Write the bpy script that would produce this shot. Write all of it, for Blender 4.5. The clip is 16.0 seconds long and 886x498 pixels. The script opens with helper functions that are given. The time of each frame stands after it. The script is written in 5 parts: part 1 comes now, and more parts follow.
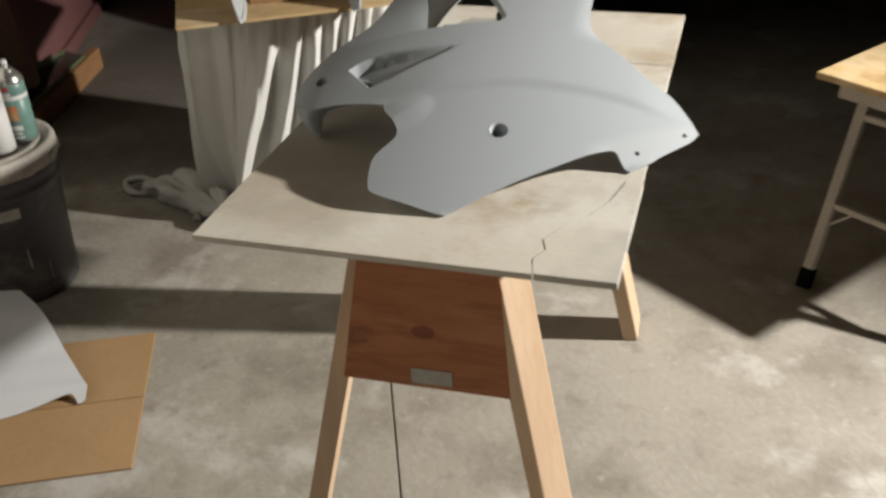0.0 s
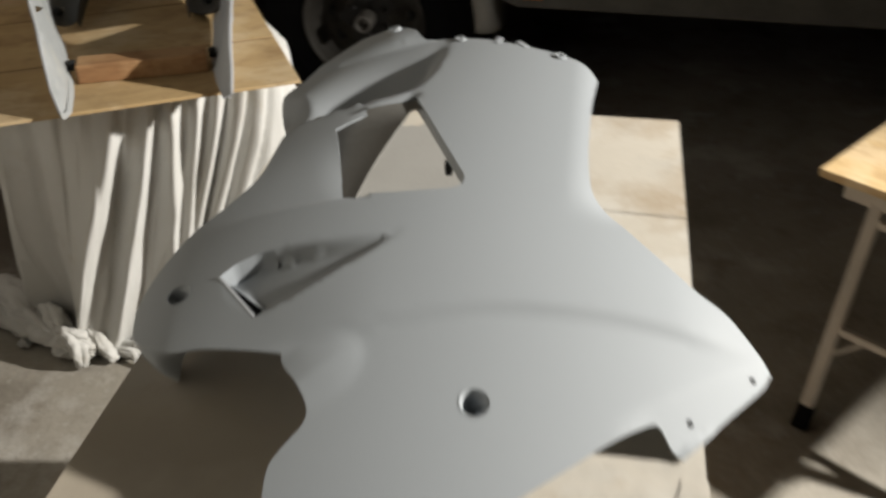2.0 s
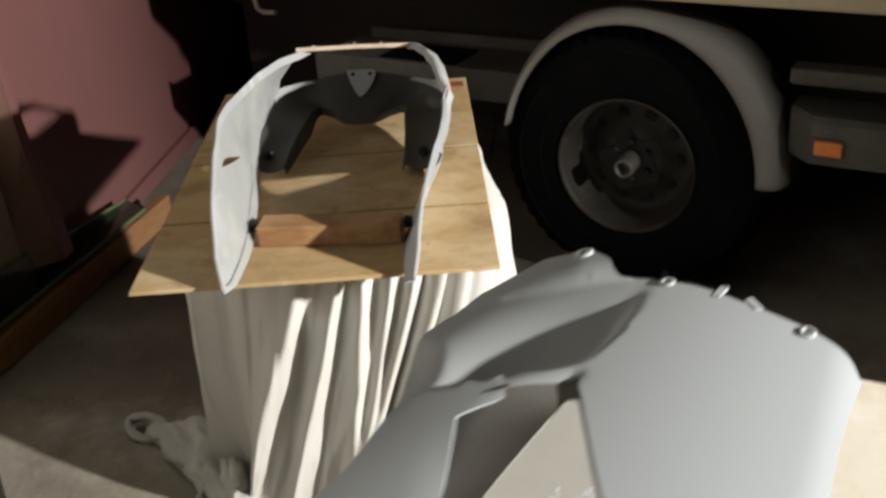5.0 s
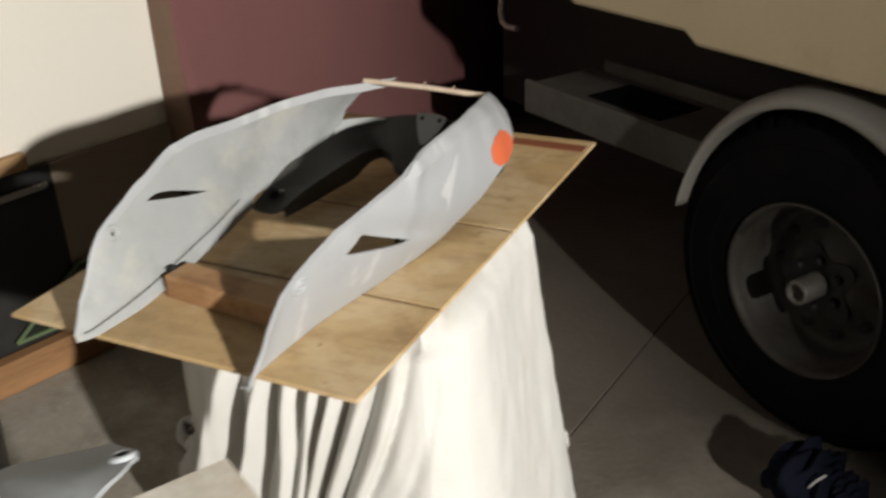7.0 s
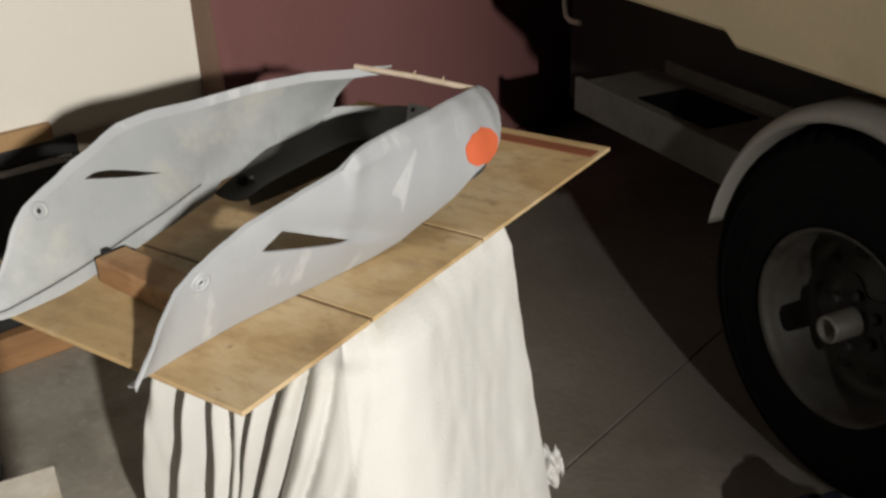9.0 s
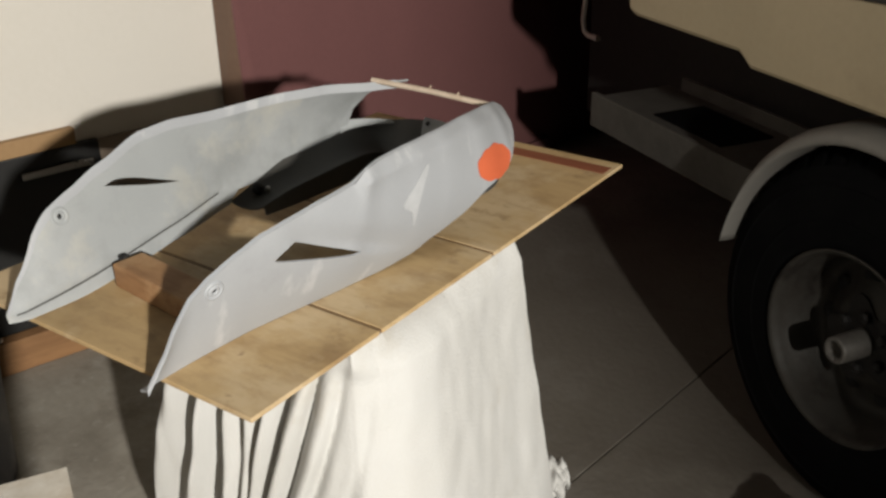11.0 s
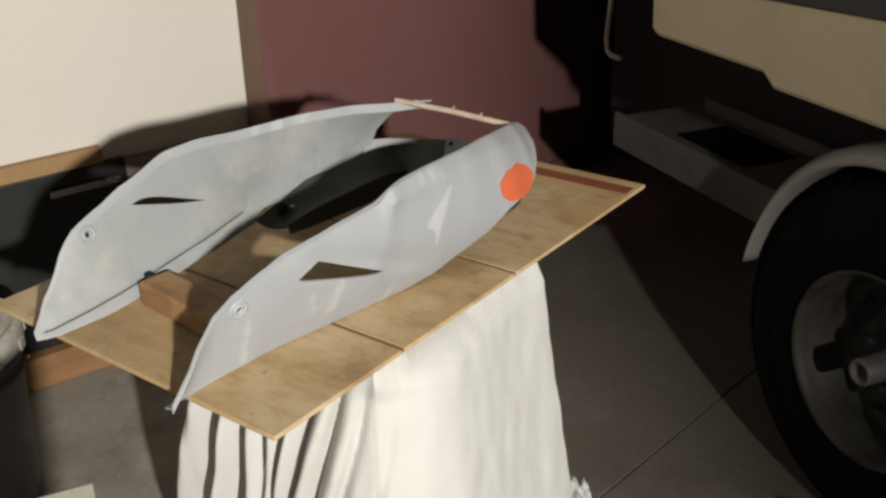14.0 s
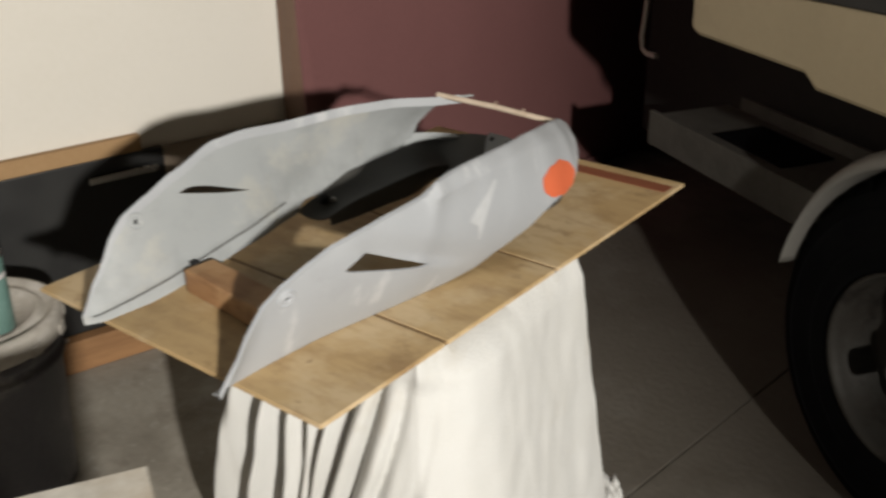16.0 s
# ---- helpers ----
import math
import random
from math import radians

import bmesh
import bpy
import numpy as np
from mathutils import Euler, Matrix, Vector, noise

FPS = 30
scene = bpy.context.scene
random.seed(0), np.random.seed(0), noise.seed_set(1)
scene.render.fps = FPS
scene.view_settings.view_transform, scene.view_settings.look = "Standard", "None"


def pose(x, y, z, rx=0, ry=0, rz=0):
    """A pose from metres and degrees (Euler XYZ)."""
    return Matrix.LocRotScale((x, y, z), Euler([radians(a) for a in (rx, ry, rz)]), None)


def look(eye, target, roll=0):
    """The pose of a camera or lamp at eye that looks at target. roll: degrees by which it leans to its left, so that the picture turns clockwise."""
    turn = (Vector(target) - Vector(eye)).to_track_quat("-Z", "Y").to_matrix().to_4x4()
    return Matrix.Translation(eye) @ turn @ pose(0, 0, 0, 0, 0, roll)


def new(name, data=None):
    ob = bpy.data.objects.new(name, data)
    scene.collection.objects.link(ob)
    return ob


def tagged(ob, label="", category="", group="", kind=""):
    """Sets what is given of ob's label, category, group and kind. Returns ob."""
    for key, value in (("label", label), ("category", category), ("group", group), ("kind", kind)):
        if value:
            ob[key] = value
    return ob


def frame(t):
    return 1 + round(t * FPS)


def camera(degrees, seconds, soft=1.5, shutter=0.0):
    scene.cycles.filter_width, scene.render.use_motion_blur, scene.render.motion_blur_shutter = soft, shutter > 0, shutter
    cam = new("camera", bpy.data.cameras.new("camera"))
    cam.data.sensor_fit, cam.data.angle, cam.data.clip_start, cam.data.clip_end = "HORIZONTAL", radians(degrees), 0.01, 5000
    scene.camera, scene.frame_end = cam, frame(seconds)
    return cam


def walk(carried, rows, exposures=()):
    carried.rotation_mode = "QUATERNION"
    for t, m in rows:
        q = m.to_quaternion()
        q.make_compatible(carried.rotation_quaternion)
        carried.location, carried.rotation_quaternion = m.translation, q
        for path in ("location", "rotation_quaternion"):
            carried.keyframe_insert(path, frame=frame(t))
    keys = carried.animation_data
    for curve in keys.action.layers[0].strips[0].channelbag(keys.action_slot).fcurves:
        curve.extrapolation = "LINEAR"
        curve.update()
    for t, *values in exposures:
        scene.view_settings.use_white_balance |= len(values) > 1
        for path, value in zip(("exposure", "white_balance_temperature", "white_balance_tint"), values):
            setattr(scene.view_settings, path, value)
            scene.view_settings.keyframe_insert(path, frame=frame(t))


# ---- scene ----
cam = camera(48.3, 16.0, soft=2.7, shutter=1.0)
PATH = [
    (0, (0.309, 0.765, 1.411), (0.124, 2.461, 0.368), -3.2),
    (0.5, (0.289, 0.971, 1.397), (0.096, 2.629, 0.296), -2.3),
    (1, (0.222, 1.163, 1.394), (0.242, 2.854, 0.325), -2.0),
    (1.5, (0.186, 1.289, 1.407), (0.306, 2.949, 0.297), -1.3),
    (2, (0.204, 1.43, 1.399), (0.265, 3.104, 0.307), -0.4),
    (2.5, (0.267, 1.556, 1.384), (0.158, 3.204, 0.257), 1.0),
    (3, (0.221, 1.602, 1.401), (0.03, 3.228, 0.253), 0.0),
    (3.5, (0.159, 1.623, 1.441), (-0.282, 3.279, 0.41), -1.4),
    (3.9, (0.146, 1.647, 1.461), (-0.316, 3.336, 0.495), -1.3),
    (4, (0.15, 1.652, 1.46), (-0.309, 3.346, 0.501), -1.7),
    (4.2, (0.173, 1.668, 1.448), (-0.255, 3.376, 0.5), -2.6),
    (6.3, (0.642, 2.313, 1.342), (-0.513, 3.695, 0.472), -1.1),
    (6.5, (0.696, 2.383, 1.354), (-0.556, 3.643, 0.435), -1.0),
    (6.7, (0.739, 2.443, 1.341), (-0.534, 3.707, 0.458), -2.6),
    (7, (0.763, 2.493, 1.349), (-0.484, 3.784, 0.465), -2.5),
    (7.4, (0.803, 2.576, 1.322), (-0.538, 3.793, 0.474), 0.7),
    (7.5, (0.816, 2.609, 1.319), (-0.56, 3.777, 0.457), 1.0),
    (8, (0.835, 2.731, 1.299), (-0.545, 3.86, 0.393), -0.9),
    (8.5, (0.838, 2.751, 1.291), (-0.557, 3.857, 0.38), -1.6),
    (9, (0.838, 2.746, 1.3), (-0.571, 3.855, 0.414), -1.7),
    (11.5, (0.86, 2.743, 1.317), (-0.589, 3.814, 0.45), -0.6),
    (12, (0.858, 2.736, 1.317), (-0.608, 3.793, 0.459), -0.6),
    (12.5, (0.858, 2.741, 1.318), (-0.601, 3.809, 0.463), -0.6),
    (13, (0.854, 2.735, 1.315), (-0.602, 3.811, 0.464), -0.6),
    (13.5, (0.861, 2.736, 1.316), (-0.603, 3.802, 0.466), -0.6),
    (14, (0.861, 2.741, 1.322), (-0.614, 3.8, 0.484), -1.2),
    (14.5, (0.859, 2.739, 1.32), (-0.621, 3.801, 0.495), -1.1),
    (15, (0.855, 2.742, 1.32), (-0.62, 3.805, 0.487), -1.0),
    (15.5, (0.849, 2.744, 1.316), (-0.621, 3.802, 0.466), -0.9),
    (16, (0.85, 2.71, 1.326), (-0.645, 3.733, 0.478), -0.5),
]
walk(cam, [(t, look(eye, target, roll)) for t, eye, target, roll in PATH],
     [(0.0, 0.05), (2.5, 0.05), (3.0, 0.15), (3.5, 0.25), (4.0, 0.42), (6.4, 0.30), (7.0, 0.12), (8.0, -0.08), (16.0, -0.08)])

# ---- light: one work lamp on the driveway, and the faint glow of the night ----
world = bpy.data.worlds.new("night")
world.use_nodes = True
world.node_tree.nodes["Background"].inputs[0].default_value = (1.0, 0.92, 0.82, 1)
world.node_tree.nodes["Background"].inputs[1].default_value = 0.0007
scene.world = world
LAMP = Vector((2.85, 2.43, 1.775))
BEAM_AZIMUTH, BEAM_DIP, BEAM_HALF = 188.0, 11.0, 44.6
lamp_data = bpy.data.lights.new("work_lamp", "SPOT")
lamp_data.energy, lamp_data.color = 815, (1.0, 0.953, 0.878)
lamp_data.spot_size, lamp_data.spot_blend, lamp_data.shadow_soft_size = radians(2 * BEAM_HALF), 0.5, 0.045
lamp = new("work_lamp", lamp_data)
lamp.matrix_world = look(LAMP, LAMP + Vector((math.cos(radians(BEAM_AZIMUTH)), math.sin(radians(BEAM_AZIMUTH)), -math.tan(radians(BEAM_DIP)))))


# ---- materials ----
COLOUR_SCALE = 0.8  # all colours scaled down so less light bounces into the shade


def material(name, colour, rough=0.6, second=None, scale=6.0, fine=90.0, amount=0.5, bump=0.15, metal=0.0, stretch=(1, 1, 1), spec=0.4,
             stain_shade=None, stain_scale=2.0, stain_amount=0.0):
    """A surface with variation at two scales, fine relief and, if wanted, larger stains."""
    m = bpy.data.materials.new(name)
    m.use_nodes = True
    nt = m.node_tree
    b = nt.nodes["Principled BSDF"]
    second = second or tuple(c * 0.7 for c in colour)
    colour, second = [tuple(c * COLOUR_SCALE for c in v) for v in (colour, second)]
    co = nt.nodes.new("ShaderNodeTexCoord")
    mp = nt.nodes.new("ShaderNodeMapping")
    mp.inputs["Scale"].default_value = stretch
    nt.links.new(co.outputs["Object"], mp.inputs[0])
    n1 = nt.nodes.new("ShaderNodeTexNoise")
    n1.inputs["Scale"].default_value, n1.inputs["Detail"].default_value, n1.inputs["Roughness"].default_value = scale, 6, 0.6
    n2 = nt.nodes.new("ShaderNodeTexNoise")
    n2.inputs["Scale"].default_value, n2.inputs["Detail"].default_value = fine, 4
    for n in (n1, n2):
        nt.links.new(mp.outputs[0], n.inputs["Vector"])
    mix = nt.nodes.new("ShaderNodeMix")
    mix.data_type = "RGBA"
    mix.inputs[6].default_value, mix.inputs[7].default_value = (*colour, 1), (*second, 1)
    ramp = nt.nodes.new("ShaderNodeMapRange")
    ramp.inputs[1].default_value, ramp.inputs[2].default_value = 0.38, 0.66
    ramp.inputs[3].default_value, ramp.inputs[4].default_value = 0.0, amount
    add = nt.nodes.new("ShaderNodeMath")
    add.operation = "MULTIPLY_ADD"
    nt.links.new(n2.outputs[0], add.inputs[0])
    add.inputs[1].default_value = 0.35
    nt.links.new(n1.outputs[0], add.inputs[2])
    sub = nt.nodes.new("ShaderNodeMath")
    sub.operation = "SUBTRACT"
    nt.links.new(add.outputs[0], sub.inputs[0])
    sub.inputs[1].default_value = 0.175
    nt.links.new(sub.outputs[0], ramp.inputs[0])
    nt.links.new(ramp.outputs[0], mix.inputs[0])
    out = mix.outputs[2]
    if stain_shade:
        n3 = nt.nodes.new("ShaderNodeTexNoise")
        n3.inputs["Scale"].default_value, n3.inputs["Detail"].default_value, n3.inputs["Roughness"].default_value = stain_scale, 5, 0.65
        nt.links.new(co.outputs["Object"], n3.inputs["Vector"])
        r3 = nt.nodes.new("ShaderNodeMapRange")
        r3.inputs[1].default_value, r3.inputs[2].default_value = 0.52, 0.66
        r3.inputs[3].default_value, r3.inputs[4].default_value = 0.0, stain_amount
        nt.links.new(n3.outputs[0], r3.inputs[0])
        mx = nt.nodes.new("ShaderNodeMix")
        mx.data_type = "RGBA"
        mx.inputs[7].default_value = (*[c * COLOUR_SCALE for c in stain_shade], 1)
        nt.links.new(r3.outputs[0], mx.inputs[0])
        nt.links.new(out, mx.inputs[6])
        out = mx.outputs[2]
    nt.links.new(out, b.inputs["Base Color"])
    b.inputs["Roughness"].default_value, b.inputs["Metallic"].default_value = rough, metal
    b.inputs["Specular IOR Level"].default_value = spec
    rr = nt.nodes.new("ShaderNodeMapRange")
    rr.inputs[3].default_value, rr.inputs[4].default_value = max(rough - 0.12, 0.05), min(rough + 0.12, 1)
    nt.links.new(n1.outputs[0], rr.inputs[0])
    nt.links.new(rr.outputs[0], b.inputs["Roughness"])
    if bump:
        bp = nt.nodes.new("ShaderNodeBump")
        bp.inputs["Strength"].default_value, bp.inputs["Distance"].default_value = bump, 0.004
        nt.links.new(n2.outputs[0], bp.inputs["Height"])
        nt.links.new(bp.outputs[0], b.inputs["Normal"])
    return m


def blotch(m, colour, scale, lo, hi, amount, offset=0.0, stretch=(1, 1, 1)):
    """Lays one more layer of soft-edged patches over a material's colour."""
    nt = m.node_tree
    b = nt.nodes["Principled BSDF"]
    under = b.inputs["Base Color"].links[0].from_socket
    co = nt.nodes.new("ShaderNodeTexCoord")
    mp = nt.nodes.new("ShaderNodeMapping")
    mp.inputs["Scale"].default_value = stretch
    mp.inputs["Location"].default_value = (offset, offset * 0.7, offset * 0.3)
    n = nt.nodes.new("ShaderNodeTexNoise")
    n.inputs["Scale"].default_value, n.inputs["Detail"].default_value, n.inputs["Roughness"].default_value = scale, 7, 0.62
    r = nt.nodes.new("ShaderNodeMapRange")
    r.inputs[1].default_value, r.inputs[2].default_value, r.inputs[3].default_value, r.inputs[4].default_value = lo, hi, 0.0, amount
    mx = nt.nodes.new("ShaderNodeMix")
    mx.data_type = "RGBA"
    mx.inputs[7].default_value = (*[c * COLOUR_SCALE for c in colour], 1)
    nt.links.new(co.outputs["Object"], mp.inputs[0])
    nt.links.new(mp.outputs[0], n.inputs["Vector"])
    nt.links.new(n.outputs[0], r.inputs[0])
    nt.links.new(r.outputs[0], mx.inputs[0])
    nt.links.new(under, mx.inputs[6])
    nt.links.new(mx.outputs[2], b.inputs["Base Color"])
    return m


def stain_shade(m, colour, centre, radius, amount):
    """Lays one broad, ragged-edged darker patch over a material's colour, at a place in the world."""
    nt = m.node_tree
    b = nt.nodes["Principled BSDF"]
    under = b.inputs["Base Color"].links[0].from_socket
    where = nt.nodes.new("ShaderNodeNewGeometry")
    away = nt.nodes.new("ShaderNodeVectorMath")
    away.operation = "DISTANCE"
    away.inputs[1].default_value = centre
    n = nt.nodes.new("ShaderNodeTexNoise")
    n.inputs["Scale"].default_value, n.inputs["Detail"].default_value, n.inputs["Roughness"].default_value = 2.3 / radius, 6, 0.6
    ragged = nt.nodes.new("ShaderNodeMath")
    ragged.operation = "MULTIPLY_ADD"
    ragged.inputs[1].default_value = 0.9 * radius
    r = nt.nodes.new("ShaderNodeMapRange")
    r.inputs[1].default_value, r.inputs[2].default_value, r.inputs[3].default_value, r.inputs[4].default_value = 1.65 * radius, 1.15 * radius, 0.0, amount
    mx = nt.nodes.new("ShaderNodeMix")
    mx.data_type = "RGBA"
    mx.inputs[7].default_value = (*[c * COLOUR_SCALE for c in colour], 1)
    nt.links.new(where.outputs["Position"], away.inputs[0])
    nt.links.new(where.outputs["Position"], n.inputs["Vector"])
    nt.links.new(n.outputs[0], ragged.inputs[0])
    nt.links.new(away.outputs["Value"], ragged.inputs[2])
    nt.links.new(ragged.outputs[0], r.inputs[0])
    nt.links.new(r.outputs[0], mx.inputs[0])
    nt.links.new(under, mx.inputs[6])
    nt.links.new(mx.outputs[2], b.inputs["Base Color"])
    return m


CONCRETE = material("concrete", (0.40, 0.37, 0.315), 0.85, (0.30, 0.275, 0.23), 3.0, 60, 0.7, 0.5)
blotch(CONCRETE, (0.19, 0.165, 0.13), 2.6, 0.50, 0.68, 0.75)
blotch(CONCRETE, (0.60, 0.58, 0.54), 3.2, 0.56, 0.66, 0.6, 3.1)
blotch(CONCRETE, (0.23, 0.20, 0.165), 11.0, 0.55, 0.70, 0.6, 7.0)
blotch(CONCRETE, (0.50, 0.48, 0.43), 34.0, 0.58, 0.72, 0.5, 1.0)
# floor darker beside the motorhome; its colour also deepens the shade behind the table
stain_shade(CONCRETE, (0.105, 0.090, 0.072), (-0.72, 4.50, 0.0), 1.02, 0.83)
PRIMER = material("grey_primer", (0.41, 0.44, 0.465), 0.6, (0.385, 0.415, 0.44), 3.0, 400, 0.5, 0.04, spec=0.3)
PRIMER_SANDED = material("sanded_primer", (0.387, 0.405, 0.409), 0.6, (0.335, 0.356, 0.363), 6.0, 300, 0.6, 0.05, spec=0.3)
blotch(PRIMER_SANDED, (0.26, 0.275, 0.275), 7.0, 0.50, 0.66, 0.65, 2.0)
blotch(PRIMER_SANDED, (0.54, 0.52, 0.45), 5.0, 0.55, 0.68, 0.6, 9.0)
PRIMER_LIGHT = material("light_primer", (0.43, 0.448, 0.47), 0.55, (0.385, 0.40, 0.42), 4.0, 300, 0.6, 0.04, spec=0.35)
blotch(PRIMER_LIGHT, (0.60, 0.61, 0.62), 9.0, 0.57, 0.64, 0.6, 4.0, (1, 1.6, 0.5))
blotch(PRIMER_LIGHT, (0.30, 0.31, 0.33), 6.0, 0.60, 0.72, 0.4, 11.0)
PLY_OLD = material("old_plywood", (0.70, 0.65, 0.56), 0.75, (0.63, 0.58, 0.49), 5.0, 150, 0.6, 0.12, stretch=(0.5, 1, 1))
blotch(PLY_OLD, (0.47, 0.455, 0.42), 3.2, 0.49, 0.64, 0.75, 1.5)
blotch(PLY_OLD, (0.42, 0.31, 0.19), 5.5, 0.52, 0.68, 0.65, 5.0)
blotch(PLY_OLD, (0.74, 0.71, 0.64), 7.0, 0.53, 0.62, 0.75, 8.0)
blotch(PLY_OLD, (0.12, 0.095, 0.07), 55.0, 0.70, 0.76, 0.8, 2.0)
# board stain at the mouth; its colour also deepens the shade under the fairing
stain_shade(PLY_OLD, (0.33, 0.30, 0.26), (0.0, 2.245, 0.733), 0.21, 0.75)
stain_shade(PLY_OLD, (0.46, 0.38, 0.27), (-0.04, 2.06, 0.733), 0.16, 0.45)
PINE = material("pine_board", (0.60, 0.43, 0.22), 0.65, (0.47, 0.315, 0.145), 5.0, 60, 0.6, 0.2, stretch=(0.22, 1.3, 1))
blotch(PINE, (0.34, 0.215, 0.10), 9.0, 0.50, 0.66, 0.75, 3.0, (0.8, 1.1, 1))
blotch(PINE, (0.68, 0.53, 0.33), 5.0, 0.50, 0.60, 0.75, 6.0)
blotch(PINE, (0.20, 0.115, 0.05), 30.0, 0.67, 0.74, 0.8, 1.0, (0.7, 1, 1))
blotch(PINE, (0.42, 0.28, 0.14), 45.0, 0.50, 0.68, 0.55, 9.0, (0.35, 1, 1))
blotch(PINE, (0.30, 0.19, 0.09), 16.0, 0.60, 0.70, 0.6, 12.0)
GROOVE = material("groove_wood", (0.20, 0.12, 0.055), 0.8, (0.30, 0.19, 0.09), 8.0, 80, 0.6, 0.2)
BLOCK_WOOD = material("weathered_offcut", (0.46, 0.26, 0.12), 0.7, (0.24, 0.115, 0.05), 9.0, 70, 0.8, 0.25, stretch=(0.4, 1.5, 1.5))
blotch(BLOCK_WOOD, (0.58, 0.37, 0.19), 8.0, 0.52, 0.62, 0.7, 2.0)
LUMBER = material("pale_lumber", (0.65, 0.475, 0.325), 0.65, (0.53, 0.36, 0.225), 5.0, 50, 0.6, 0.2, stretch=(2, 2, 0.2))
blotch(LUMBER, (0.42, 0.23, 0.10), 6.0, 0.56, 0.70, 0.6, 2.0, (1.5, 1.5, 0.4))
BROWN_PLY = material("brown_plywood", (0.50, 0.195, 0.08), 0.6, (0.37, 0.125, 0.05), 5.0, 40, 0.7, 0.25, stretch=(0.5, 1, 2.4))
blotch(BROWN_PLY, (0.15, 0.045, 0.02), 8.0, 0.52, 0.62, 0.7, 4.0, (0.7, 1, 1.7))
blotch(BROWN_PLY, (0.22, 0.07, 0.03), 22.0, 0.50, 0.64, 0.40, 2.0, (0.3, 1, 2.2))
blotch(BROWN_PLY, (0.55, 0.25, 0.12), 12.0, 0.55, 0.66, 0.6, 1.0, (0.4, 1, 2.2))
CLOTH = material("off_white_cloth", (0.67, 0.67, 0.65), 0.9, (0.62, 0.61, 0.57), 5.0, 300, 0.5, 0.3, spec=0.1)
blotch(CLOTH, (0.50, 0.455, 0.37), 6.0, 0.58, 0.72, 0.5, 2.0)
BOARD_GREY = material("board_grey", (0.42, 0.41, 0.385), 0.8, (0.36, 0.35, 0.325), 7.0, 200, 0.6, 0.1)
CARDBOARD = material("cardboard", (0.46, 0.29, 0.145), 0.85, (0.36, 0.22, 0.10), 4.0, 80, 0.6, 0.15)
BLACK_PLASTIC = material("black_plastic", (0.022, 0.022, 0.022), 0.5, (0.035, 0.035, 0.033), 8.0, 200, 0.6, 0.1)
RUBBER = material("tyre_rubber", (0.0045, 0.0045, 0.005), 0.85, (0.008, 0.008, 0.0078), 10.0, 120, 0.6, 0.25, spec=0.03)
STEEL = material("dull_steel", (0.055, 0.052, 0.046), 0.6, (0.04, 0.034, 0.028), 7.0, 70, 0.8, 0.2, metal=0.1, spec=0.2, stain_shade=(0.016, 0.013, 0.012), stain_scale=9.0, stain_amount=0.85)
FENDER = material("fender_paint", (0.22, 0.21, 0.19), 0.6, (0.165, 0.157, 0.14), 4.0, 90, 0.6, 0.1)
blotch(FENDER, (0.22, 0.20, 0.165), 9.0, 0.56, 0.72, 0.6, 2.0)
BEIGE = material("beige_bodywork", (0.50, 0.415, 0.275), 0.5, (0.42, 0.35, 0.23), 2.0, 80, 0.5, 0.05)
blotch(BEIGE, (0.33, 0.27, 0.18), 5.0, 0.56, 0.72, 0.5, 2.0)
HUB_METAL = material("worn_hub_metal", (0.16, 0.15, 0.135), 0.5, (0.09, 0.083, 0.075), 20.0, 120, 0.7, 0.2, metal=0.2)
STEP_METAL = material("painted_step", (0.095, 0.09, 0.078), 0.65, (0.05, 0.046, 0.04), 6.0, 60, 0.7, 0.2)
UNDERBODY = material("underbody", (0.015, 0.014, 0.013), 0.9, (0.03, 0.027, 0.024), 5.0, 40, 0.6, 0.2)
WHITE_WALL = material("white_wall_paint", (0.90, 0.86, 0.78), 0.6, (0.84, 0.80, 0.71), 2.0, 60, 0.6, 0.1)
MAROON = material("maroon_paint", (0.25, 0.115, 0.112), 0.5, (0.205, 0.093, 0.09), 1.5, 70, 0.6, 0.08)
DARK_TRIM = material("dark_trim", (0.23, 0.14, 0.095), 0.6, (0.17, 0.10, 0.07), 6.0, 60, 0.6, 0.1)
PAIL = material("pail_plastic", (0.085, 0.085, 0.10), 0.5, (0.15, 0.15, 0.165), 5.0, 90, 0.6, 0.15, stain_shade=(0.45, 0.43, 0.41), stain_scale=9.0, stain_amount=0.35)
LID = material("pail_lid", (0.50, 0.47, 0.42), 0.55, (0.34, 0.31, 0.27), 6.0, 90, 0.7, 0.15, stain_shade=(0.75, 0.72, 0.68), stain_scale=9.0, stain_amount=0.5)
TRAY_DARK = material("dark_tray_plastic", (0.066, 0.064, 0.058), 0.6, (0.042, 0.041, 0.038), 8.0, 200, 0.6, 0.1)
TRAY_LEG = material("folding_leg_paint", (0.52, 0.47, 0.40), 0.5, (0.40, 0.36, 0.30), 8.0, 90, 0.6, 0.1)
CHROME = material("bare_metal", (0.62, 0.61, 0.58), 0.3, (0.5, 0.49, 0.46), 9.0, 90, 0.5, 0.05, metal=0.9)
TEAL = material("teal_label", (0.13, 0.24, 0.21), 0.4, (0.20, 0.32, 0.29), 20.0, 200, 0.6, 0.0)
WHITE_TIN = material("white_tin", (0.72, 0.71, 0.70), 0.4, (0.62, 0.61, 0.6), 12.0, 200, 0.5, 0.0)
RED = material("red_print", (0.50, 0.03, 0.03), 0.4, (0.42, 0.03, 0.03), 12.0, 200, 0.5, 0.0)
ORANGE_PRINT = material("orange_print", (0.60, 0.25, 0.10), 0.4, (0.25, 0.08, 0.04), 60.0, 200, 0.8, 0.0)
